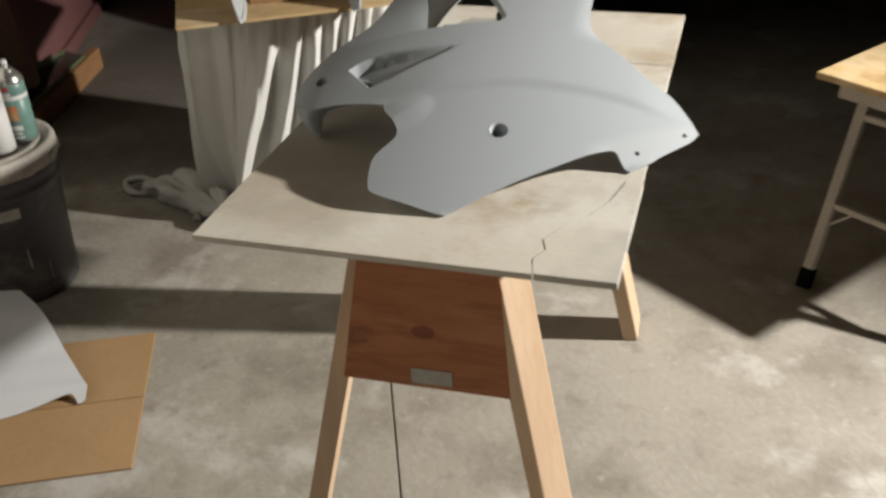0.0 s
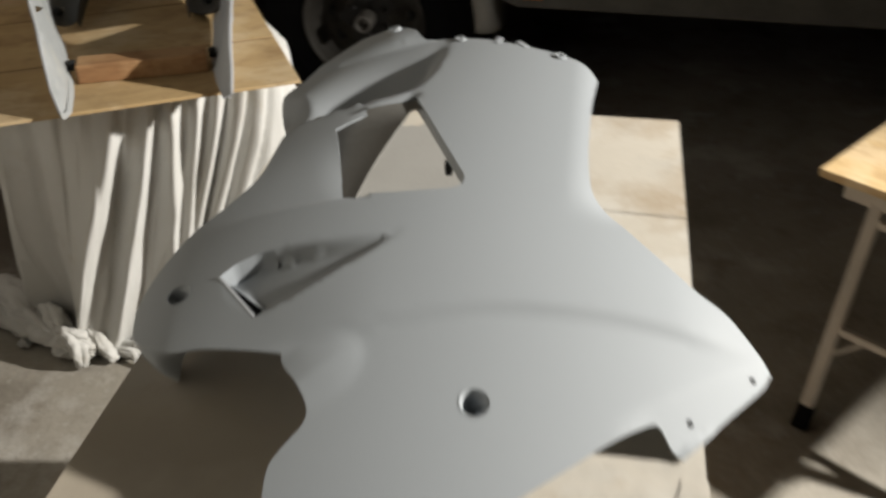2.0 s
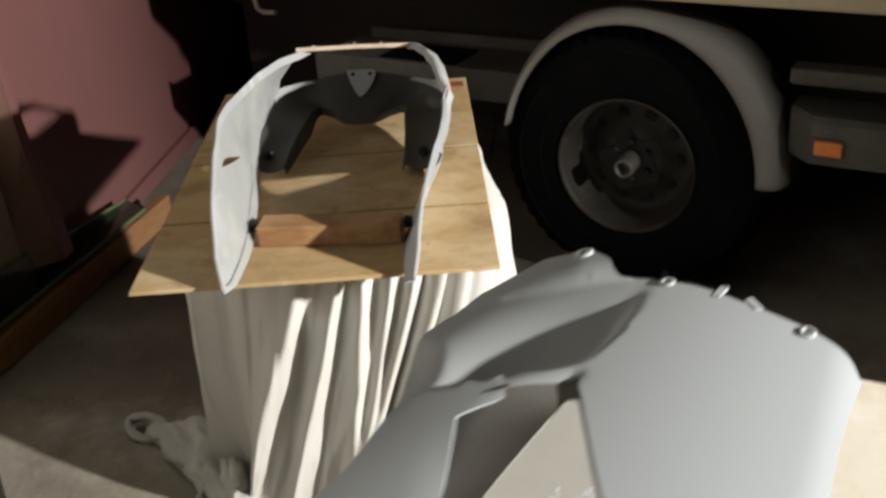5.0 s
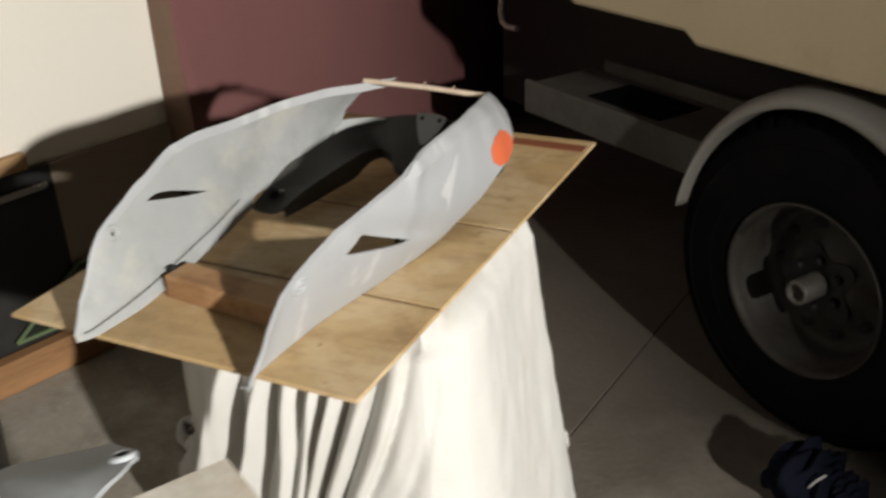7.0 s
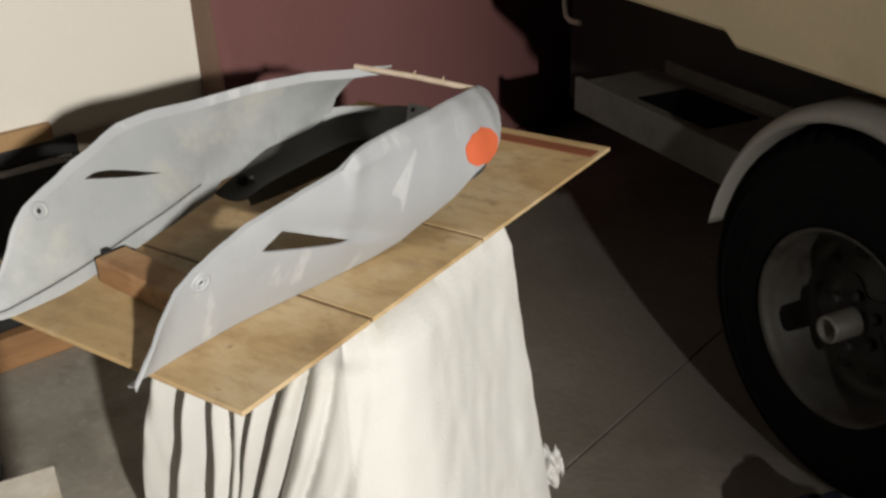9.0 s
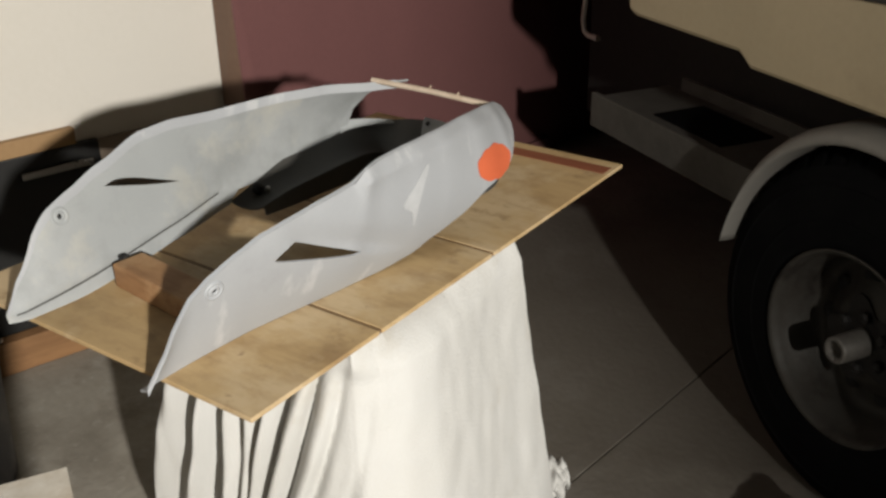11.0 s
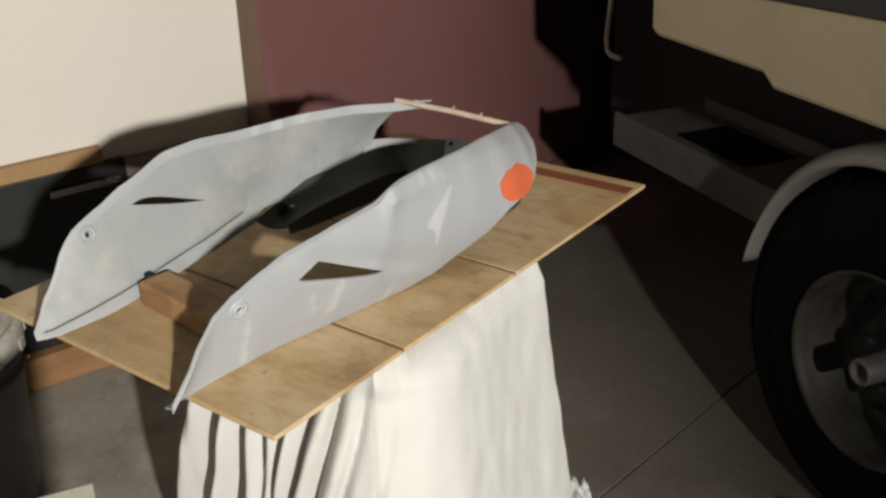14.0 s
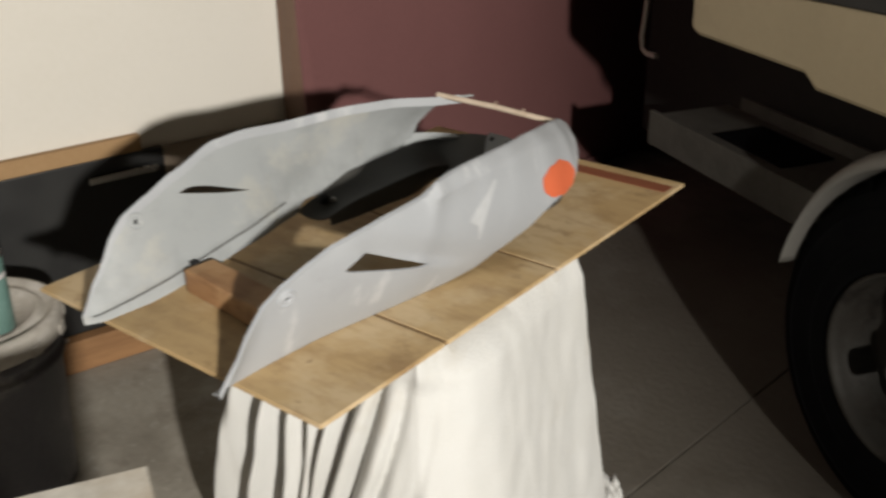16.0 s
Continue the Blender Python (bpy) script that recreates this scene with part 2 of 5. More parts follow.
ORANGE_PAINT = material("orange_paint", (0.74, 0.16, 0.065), 0.65, (0.62, 0.13, 0.055), 9.0, 200, 0.5, 0.05)
AMBER = material("amber_lens", (0.75, 0.20, 0.02), 0.25, (0.6, 0.14, 0.01), 60.0, 300, 0.5, 0.1, spec=0.6)
FILLER = material("pale_filler", (0.54, 0.555, 0.57), 0.6, (0.46, 0.475, 0.49), 40.0, 300, 0.8, 0.05, spec=0.3)
PRIMER_WHITE = material("white_primer", (0.68, 0.70, 0.73), 0.5, (0.60, 0.62, 0.65), 4.0, 300, 0.6, 0.04, spec=0.35)
BEAM_WOOD = material("rough_timber", (0.40, 0.215, 0.095), 0.7, (0.23, 0.115, 0.05), 6.0, 60, 0.75, 0.3, stretch=(2, 0.25, 2))
blotch(BEAM_WOOD, (0.22, 0.11, 0.05), 9.0, 0.55, 0.68, 0.7, 2.0, (1, 0.5, 1))
STICK_WOOD = material("barked_stick", (0.70, 0.58, 0.46), 0.7, (0.50, 0.38, 0.27), 40.0, 200, 0.7, 0.3)
# darker grey for the duct ramp, with its shade put into the colour
DUCT_SHADE = material("duct_shade", (0.20, 0.195, 0.18), 0.6, (0.13, 0.125, 0.115), 6.0, 200, 0.6, 0.05)
GREEN_METAL = material("green_metal", (0.15, 0.21, 0.10), 0.5, (0.09, 0.13, 0.07), 9.0, 90, 0.6, 0.1)
NAVY = material("navy_fabric", (0.006, 0.008, 0.018), 0.9, (0.010, 0.013, 0.026), 8.0, 150, 0.6, 0.3, spec=0.15)
RUST_WOOD = material("red_stained_wood", (0.30, 0.10, 0.045), 0.7, (0.20, 0.06, 0.03), 8.0, 80, 0.6, 0.15, stretch=(0.3, 1, 1))
WHITE_PAINT = material("white_enamel", (0.75, 0.73, 0.68), 0.4, (0.66, 0.64, 0.58), 6.0, 90, 0.5, 0.05)
GLASS = bpy.data.materials.new("pane_glass")
GLASS.use_nodes = True
GLASS.node_tree.nodes["Principled BSDF"].inputs["Base Color"].default_value = (0.22, 0.26, 0.21, 1)
GLASS.node_tree.nodes["Principled BSDF"].inputs["Roughness"].default_value = 0.08
GLASS.node_tree.nodes["Principled BSDF"].inputs["Transmission Weight"].default_value = 0.92
GREASE = material("grease", (0.014, 0.012, 0.011), 0.6, (0.006, 0.0055, 0.005), 30.0, 120, 0.6, 0.2)
WAINSCOT = material("stained_skirting_board", (0.36, 0.29, 0.225), 0.7, (0.27, 0.21, 0.155), 4.0, 60, 0.6, 0.15, stretch=(1, 0.3, 1))
# near-black for clips and bolts; on holes it stands in for shade inside
SHADE_BLACK = material("shade_black", (0.012, 0.012, 0.012), 0.9, (0.02, 0.02, 0.02), 8.0, 90, 0.5, 0.0)


# ---- mesh helpers ----
def part(name, bm, mat, parent=None, label="", m=None, smooth=False):
    """Links a bmesh as one mesh object, under a thing if given."""
    me = bpy.data.meshes.new(name)
    bmesh.ops.recalc_face_normals(bm, faces=bm.faces)
    bm.to_mesh(me)
    bm.free()
    me.materials.append(mat)
    if smooth:
        for p in me.polygons:
            p.use_smooth = True
    ob = new(name, me)
    if parent is not None:
        ob.parent = parent
    if m is not None:
        ob.matrix_basis = m
    if label:
        tagged(ob, label)
    return ob


def thing(name, m, label, category, group="", kind=""):
    ob = new(name)
    ob.empty_display_size = 0.05
    ob.matrix_basis = m
    return tagged(ob, label, category, group, kind)


def box(x0, x1, y0, y1, z0, z1, bevel=0.0, bm=None):
    bm = bm or bmesh.new()
    vs = [bm.verts.new((x, y, z)) for x in (x0, x1) for y in (y0, y1) for z in (z0, z1)]
    fs = [bm.faces.new([vs[i] for i in q]) for q in ((0, 1, 3, 2), (4, 6, 7, 5), (0, 4, 5, 1), (2, 3, 7, 6), (0, 2, 6, 4), (1, 5, 7, 3))]
    if bevel:
        es = list({e for f in fs for e in f.edges})
        bmesh.ops.bevel(bm, geom=es, offset=bevel, segments=2, affect="EDGES", profile=0.6)
    return bm


def bar(a, b, w, d, bevel=0.003, up=(0, 0, 1)):
    """A straight batten from a to b, of section w by d."""
    a, b = Vector(a), Vector(b)
    z = (b - a).normalized()
    x = Vector(up).cross(z)
    x = x.normalized() if x.length > 1e-4 else Vector((1, 0, 0))
    y = z.cross(x)
    bm = box(-w / 2, w / 2, -d / 2, d / 2, 0, (b - a).length, bevel)
    bmesh.ops.transform(bm, matrix=Matrix.Translation(a) @ Matrix((x, y, z)).transposed().to_4x4(), verts=bm.verts)
    return bm


def lathe(profile, n=48, bm=None):
    """A turned shape from (radius, height) pairs."""
    bm = bm or bmesh.new()
    rings = []
    for r, z in profile:
        if r < 1e-5:
            rings.append([bm.verts.new((0, 0, z))])
        else:
            rings.append([bm.verts.new((r * math.cos(2 * math.pi * i / n), r * math.sin(2 * math.pi * i / n), z)) for i in range(n)])
    for a, b in zip(rings, rings[1:]):
        for i in range(n):
            j = (i + 1) % n
            if len(a) == 1 and len(b) > 1:
                bm.faces.new((a[0], b[i], b[j]))
            elif len(b) == 1 and len(a) > 1:
                bm.faces.new((a[i], a[j], b[0]))
            elif len(a) > 1:
                bm.faces.new((a[i], a[j], b[j], b[i]))
    return bm


def tube(points, r, n=10):
    """A round rod along a line of points."""
    bm = bmesh.new()
    pts = [Vector(p) for p in points]
    rings = []
    for i, p in enumerate(pts):
        d = (pts[min(i + 1, len(pts) - 1)] - pts[max(i - 1, 0)]).normalized()
        x = d.orthogonal().normalized() if i == 0 else (rings[-1][1] - d * d.dot(rings[-1][1])).normalized()
        y = d.cross(x)
        rings.append(([bm.verts.new(p + r * (x * math.cos(2 * math.pi * k / n) + y * math.sin(2 * math.pi * k / n))) for k in range(n)], x))
    for (a, _), (b, _) in zip(rings, rings[1:]):
        for k in range(n):
            bm.faces.new((a[k], a[(k + 1) % n], b[(k + 1) % n], b[k]))
    bm.faces.new(rings[0][0][::-1])
    bm.faces.new(rings[-1][0])
    return bm


def curve_points(pts, per=5, closed=False):
    """A smooth line through the given points (Catmull-Rom); a point given twice is a corner."""
    pts = [Vector(p) for p in pts]
    out = []
    n = len(pts)
    for i in range(n if closed else n - 1):
        p1, p2 = pts[i], pts[(i + 1) % n]
        if (p2 - p1).length < 1e-6:
            continue
        p0 = pts[(i - 1) % n] if closed or i else p1
        p3 = pts[(i + 2) % n] if closed or i + 2 < n else p2
        for k in range(per):
            t = k / per
            out.append(0.5 * (2 * p1 + (p2 - p0) * t + (2 * p0 - 5 * p1 + 4 * p2 - p3) * t * t + (3 * p1 - p0 - 3 * p2 + p3) * t ** 3))
    if not closed:
        out.append(pts[-1])
    return out


def smoothstep(a, b, x):
    t = min(max((x - a) / (b - a), 0.0), 1.0)
    return t * t * (3 - 2 * t)


def side(p, a, b):
    """How far p lies to the left of the line from a to b."""
    dx, dy = b[0] - a[0], b[1] - a[1]
    return (dx * (p[1] - a[1]) - dy * (p[0] - a[0])) / math.hypot(dx, dy)


def inside(p, poly):
    hit = False
    for (x0, y0), (x1, y1) in zip(poly, poly[1:] + poly[:1]):
        if (y0 > p[1]) != (y1 > p[1]) and p[0] < (x1 - x0) * (p[1] - y0) / (y1 - y0) + x0:
            hit = not hit
    return hit


def rim_distance(p, poly):
    best = 9.0
    for (x0, y0), (x1, y1) in zip(poly, poly[1:] + poly[:1]):
        dx, dy = x1 - x0, y1 - y0
        t = max(0, min(1, ((p[0] - x0) * dx + (p[1] - y0) * dy) / (dx * dx + dy * dy + 1e-12)))
        best = min(best, math.hypot(p[0] - x0 - t * dx, p[1] - y0 - t * dy))
    return best


def even(loop, step, turn=0.45):
    """A closed line with evenly spaced points; sharp corners are kept."""
    n = len(loop)
    keep = []
    for i in range(n):
        a, b, c = Vector(loop[i - 1]), Vector(loop[i]), Vector(loop[(i + 1) % n])
        if (b - a).length > 1e-6 and (c - b).length > 1e-6 and (b - a).angle(c - b) > turn:
            keep.append(i)
    keep = keep or [0]
    out = []
    for k, i in enumerate(keep):
        j = keep[(k + 1) % len(keep)]
        run = [Vector(loop[(i + m) % n]) for m in range(((j - i - 1) % n) + 2)]
        total = sum((q - p).length for p, q in zip(run, run[1:]))
        count = max(1, round(total / step))
        at, m, gone = 0.0, 0, 0.0
        for s in range(count):
            want = total * s / count
            while m < len(run) - 2 and gone + (run[m + 1] - run[m]).length < want:
                gone += (run[m + 1] - run[m]).length
                m += 1
            d = (run[m + 1] - run[m]).length
            out.append(tuple(run[m].lerp(run[m + 1], (want - gone) / d if d > 1e-9 else 0)))
    return out


def even_line(line, step):
    """An open line with evenly spaced points."""
    pts = [Vector(p) for p in line]
    out = []
    for p, q in zip(pts, pts[1:]):
        n = max(1, round((q - p).length / step))
        out += [tuple(p.lerp(q, k / n)) for k in range(n)]
    return out + [tuple(pts[-1])]


def sheet(outline, holes, height, step=0.007, lines=()):
    """A flat outline with holes, meshed finely and lifted by height(x, y)."""
    from mathutils.geometry import delaunay_2d_cdt
    xs, ys = [p[0] for p in outline], [p[1] for p in outline]
    verts, edges = [], []
    for loop in (outline, *holes):
        k = len(verts)
        verts += [Vector(p[:2]) for p in loop]
        edges += [(k + i, k + (i + 1) % len(loop)) for i in range(len(loop))]
    taken = []
    for line in lines:
        line = [p for p in even_line(line, step * 0.8) if inside(p, outline) and rim_distance(p, outline) > step * 0.4 and not any(inside(p, h) or rim_distance(p, h) < step * 0.4 for h in holes)]
        k = len(verts)
        verts += [Vector(p) for p in line]
        edges += [(k + i, k + i + 1) for i in range(len(line) - 1) if math.dist(line[i], line[i + 1]) < step * 1.5]
        taken += line
    ny = int((max(ys) - min(ys)) / step)
    for iy in range(ny + 1):
        for ix in range(int((max(xs) - min(xs)) / step) + 1):
            p = (min(xs) + (ix + 0.5 * (iy % 2)) * step, min(ys) + iy * step * 0.95)
            if inside(p, outline) and rim_distance(p, outline) > step * 0.7 and not any(inside(p, h) or rim_distance(p, h) < step * 0.7 for h in holes) and not any(abs(p[0] - q[0]) + abs(p[1] - q[1]) < step * 0.75 for q in taken):
                verts.append(Vector(p))
    vo, eo, fo, *_ = delaunay_2d_cdt(verts, edges, [], 0, 1e-6)
    bm = bmesh.new()
    bv = [bm.verts.new((v.x, v.y, height(v.x, v.y))) for v in vo]
    for f in fo:
        c = sum((vo[i] for i in f), Vector((0, 0))) / len(f)
        if inside(c, outline) and not any(inside(c, h) for h in holes):
            bm.faces.new([bv[i] for i in f])
    # keep the one connected sheet
    seen, best = set(), []
    for v in bm.verts:
        if v in seen:
            continue
        island, todo = [], [v]
        seen.add(v)
        while todo:
            c = todo.pop()
            island.append(c)
            for e in c.link_edges:
                w = e.other_vert(c)
                if w not in seen:
                    seen.add(w)
                    todo.append(w)
        best = max(best, island, key=len)
    keep = set(best)
    bmesh.ops.delete(bm, geom=[v for v in bm.verts if v not in keep], context="VERTS")
    return bm


def thicken(ob, thickness, offset=-1.0, split=50):
    s = ob.modifiers.new("thickness", "SOLIDIFY")
    s.thickness, s.offset = thickness, offset
    e = ob.modifiers.new("crisp_edges", "EDGE_SPLIT")
    e.split_angle = radians(split)
    return ob


# ---- setting: ground, wall ----
SLAB = pose(0.44, 0, 0, 0, 0, 10.35)
bm = box(-30, 30, -30, 30, -0.30, -0.012)
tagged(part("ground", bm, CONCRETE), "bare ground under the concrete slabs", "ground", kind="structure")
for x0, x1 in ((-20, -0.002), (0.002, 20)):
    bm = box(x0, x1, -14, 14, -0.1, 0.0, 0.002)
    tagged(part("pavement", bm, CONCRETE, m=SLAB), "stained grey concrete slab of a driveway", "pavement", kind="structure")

WALL = pose(-1.52, 3.842, 0, 0, 0, 9.8)
WEST = pose(-1.52, 3.842, 0, 0, 0, 3.0)
wall = tagged(part("wall_west", box(-0.12, 0, -5.0, 0.0, 0, 2.7, 0.003), WHITE_WALL, m=WEST), "white painted wall with a lamp-cast shadow", "wall", kind="structure")
door = thing("door_1", WALL, "maroon painted door panel in a dark frame", "door", kind="structure")


def loft(levels):
    """A closed prism through outlines of equal length, from the lowest to the highest."""
    bm = bmesh.new()
    rows = [[bm.verts.new(p) for p in level] for level in levels]
    n = len(rows[0])
    bm.faces.new(rows[0][::-1])
    bm.faces.new(rows[-1])
    for a, b in zip(rows, rows[1:]):
        for k in range(n):
            bm.faces.new((a[k], a[(k + 1) % n], b[(k + 1) % n], b[k]))
    return bm


# the post stands proud of the wall; a tapering maroon slip covers its front
POST = [(0.15, 0.040, 0.100), (0.25, 0.030, 0.085), (0.50, -0.020, 0.030), (0.80, -0.033, -0.015), (1.0, -0.035, -0.030), (2.7, -0.036, -0.031)]
part("door_frame", loft([[(0.003, -0.030, z), (0.084, a, z), (0.084, b, z), (0.001, b + 0.02, z)] for z, a, b in POST]), DARK_TRIM, door, "brown wooden frame post")
part("stile", loft([[(0.0845, a + 0.001, z), (0.091, a + 0.001, z), (0.091, b, z), (0.0845, b, z)] for z, a, b in POST]), MAROON, door)
part("panel", box(-0.10, 0.000, 0.044, 1.46, 0.0, 2.7, 0.002), MAROON, door)
part("panel", box(-0.10, -0.006, 1.464, 2.1, 0.0, 2.7, 0.002), MAROON, door)
part("kick_rail", box(0.001, 0.02, 0.30, 1.40, 0.0, 0.06, 0.004), MAROON, door)
# takes the underbody's near-black, so its shade is put into the colour
tagged(part("wall_north", box(-0.12, 0, 2.104, 8, 0, 2.7), UNDERBODY, m=WALL), "wall coloured near-black for the shadow it stands in", "wall", kind="structure")

tagged(part("wainscot", box(0.003, 0.012, -0.383, -0.004, 0.0, 0.515, 0.002), WAINSCOT, m=WEST), "brown stained boarding along the foot of the wall", "wainscot", kind="structure")

# ---- low cabinet against the wall, its shade put into a black colour ----
cab = thing("low_cabinet", WEST, "low cabinet coloured black for the shadow on it, with a worn wooden top against the wall", "cabinet")
part("body", box(0.003, 0.022, -2.4, -0.385, 0.0, 0.520, 0.004), BLACK_PLASTIC, cab)
part("top", box(0.003, 0.028, -2.42, -0.44, 0.522, 0.562, 0.003), CARDBOARD, cab, "worn wooden capping strip")
part("handle", box(0.023, 0.032, -0.58, -0.405, 0.462, 0.480, 0.004), CHROME, cab, "dull metal strip")

# ---- beam on the ground by the wall, with a pane of glass leaning over it ----
beam_ob = part("timber_beam", box(-0.015, 0.025, -0.45, 1.24, 0.001, 0.088, 0.004), BEAM_WOOD, m=pose(-1.440, 3.235, 0, 0, 0, 1.5))
tagged(beam_ob, "rough timber beam lying on the concrete by the wall", "beam")
pane = thing("glass_pane", Matrix.Identity(4), "sheet of glass with green edges leaning over a beam", "glass")
N1, N2, N3, N4 = (-1.445, 3.265, 0.112), (-1.468, 3.47, 0.248), (-1.536, 4.36, 0.116), (-1.45, 4.33, 0.103)
bm = bmesh.new()
bm.faces.new([bm.verts.new(p) for p in (N1, N2, N3, N4)])
thicken(part("glass", bm, GLASS, pane), 0.004, 0.0)
for p, q in ((N1, N2), (N2, N3), (N1, N4)):
    part("edge", bar(p, q, 0.006, 0.009, 0.001), GREEN_METAL, pane, "dull green edge strip")

# ---- pail with two spray cans ----
def arc(r, z0, z1, middle, wide):
    """A thin printed field on a can's side."""
    bm = bmesh.new()
    rows = [[bm.verts.new((r * math.cos(a), r * math.sin(a), z)) for z in (z0, z1)] for a in [math.radians(middle - wide / 2 + wide * k / 10) for k in range(11)]]
    for r0, r1 in zip(rows, rows[1:]):
        bm.faces.new((r0[0], r1[0], r1[1], r0[1]))
    return bm


pail = thing("pail", pose(-1.062, 2.900, 0) @ Matrix.Diagonal((1.07, 1.07, 1.08, 1)), "dark plastic pail with a paint-spotted grey lid", "bucket")
part("body", lathe([(0, 0.001), (0.128, 0.001), (0.132, 0.006), (0.146, 0.28), (0.152, 0.282), (0.152, 0.292), (0.147, 0.294), (0.148, 0.312), (0.154, 0.314), (0.154, 0.325), (0.148, 0.328), (0.149, 0.345)], 56), PAIL, pail, smooth=True)
part("label_remains", arc(0.1458, 0.236, 0.262, -62, 34), LID, pail, "torn pale remains of a label", smooth=True)
for z0, z1, a, wide in ((0.225, 0.24, -70, 10), (0.10, 0.155, -48, 1.6), (0.05, 0.12, -30, 1.2), (0.15, 0.19, -84, 1.4)):
    part("paint_drip", arc(0.1330 + 0.05 * z0 + 0.0012, z0, z1, a, wide), LID, pail, smooth=True)
part("lid", lathe([(0.150, 0.330), (0.158, 0.331), (0.160, 0.345), (0.160, 0.366), (0.156, 0.374), (0.146, 0.376), (0.140, 0.368), (0.128, 0.366), (0.124, 0.371), (0.112, 0.372), (0.108, 0.367), (0, 0.367)], 56), LID, pail, "paint-spotted grey lid", smooth=True)
for a in range(0, 360, 30):
    part("lid_tab", box(0.1585, 0.1635, -0.012, 0.012, 0.331, 0.352, 0.002), LID, pail, m=pose(0, 0, 0, 0, 0, a))
part("handle", tube([(0.157 * math.cos(a), 0.157 * math.sin(a), 0.30 - 0.10 * math.sin(math.pi * k / 24)) for k in range(25) for a in [math.radians(70 + 180 * k / 24)]], 0.0028), CHROME, pail, "wire bail handle")


def spray_can(x, y, label, bands, prints=(), tilt=0.0):
    can = thing("spray_can", pose(x, y, 0.4035, 0, tilt, 30), label, "can", "cans on the pail")
    part("body", lathe([(0, 0.0), (0.031, 0.0), (0.033, 0.003), (0.033, 0.006)], 32), CHROME, can, smooth=True)
    for z0, z1, mat in bands:
        part("label_band", lathe([(0.0325, z0), (0.0331, z0 + 0.0005), (0.0331, z1 - 0.0005), (0.0325, z1)], 32), mat, can, smooth=True)
    for i, (z0, z1, mat, middle, wide) in enumerate(prints):
        part("print", arc(0.0333 + 0.0001 * i, z0, z1, middle + 60, wide), mat, can, smooth=True)
    part("shoulder", lathe([(0.0325, 0.152), (0.034, 0.154), (0.0335, 0.158), (0.030, 0.166), (0.022, 0.176), (0.0165, 0.180), (0.0165, 0.184), (0.012, 0.186), (0, 0.186)], 32), CHROME, can, "bare metal shoulder", smooth=True)
    part("nozzle", lathe([(0.0055, 0.186), (0.0055, 0.192), (0.0075, 0.192), (0.0075, 0.203), (0.005, 0.206), (0, 0.206)], 20), WHITE_TIN, can, "pale spray nozzle", smooth=True)
    return can


spray_can(-0.966, 2.935, "spray can with a teal and orange label, bare metal top", [(0.006, 0.112, TEAL), (0.112, 0.122, WHITE_TIN), (0.122, 0.152, TEAL)],
          [(0.060, 0.098, ORANGE_PRINT, 160, 100), (0.064, 0.080, CARDBOARD, 175, 60), (0.012, 0.018, WHITE_TIN, 165, 90), (0.023, 0.029, WHITE_TIN, 165, 80), (0.034, 0.046, WHITE_TIN, 165, 96), (0.124, 0.132, WHITE_TIN, 165, 70), (0.137, 0.147, RED, 165, 60)])
spray_can(-0.990, 2.862, "white and red spray can with a white top", [(0.006, 0.152, WHITE_TIN)], [(0.05, 0.11, RED, 40, 60), (0.02, 0.03, TEAL, 60, 60)])
spray_can(-1.070, 2.830, "spray can with a red label", [(0.006, 0.152, RED)])

# ---- cardboard with a small primed panel ----
CARD = pose(-0.512, 2.195, 0, 0, 0, 12.8)
card = thing("cardboard_sheet", CARD, "flattened brown cardboard sheet on the concrete", "cardboard")
part("flap", box(-0.62, 0, 0.0, 0.228, 0.001, 0.006, 0.001), CARDBOARD, card)
part("flap", box(-0.62, 0, 0.231, 0.475, 0.001, 0.006, 0.001), CARDBOARD, card)
outline = even([tuple(p.to_2d()) for p in curve_points([(-0.703, 2.384, 0), (-0.703, 2.384, 0), (-0.690, 2.392, 0), (-0.690, 2.420, 0), (-0.690, 2.420, 0), (-0.755, 2.492, 0), (-0.85, 2.596, 0), (-0.946, 2.682, 0), (-0.946, 2.682, 0), (-1.03, 2.66, 0), (-1.13, 2.54, 0), (-1.13, 2.54, 0), (-1.12, 2.26, 0), (-1.12, 2.26, 0), (-0.99, 2.29, 0), (-0.857, 2.333, 0), (-0.74, 2.392, 0), (-0.716, 2.398, 0)], 4, True)], 0.010)


def small_height(x, y):
    d = side((x, y), (-1.12, 2.26), (-0.70, 2.375))
    return 0.008 + 0.030 * smoothstep(0, 0.05, d) + 0.075 * smoothstep(0.05, 0.27, d) - 0.012 * smoothstep(0.10, 0.16, d) * smoothstep(0.3, 0.2, d)


small = part("small_fairing_panel", sheet(outline, [], small_height, 0.012), PRIMER_WHITE, smooth=True)
tagged(thicken(small, 0.003), "small light grey primed motorcycle panel on cardboard", "panel")

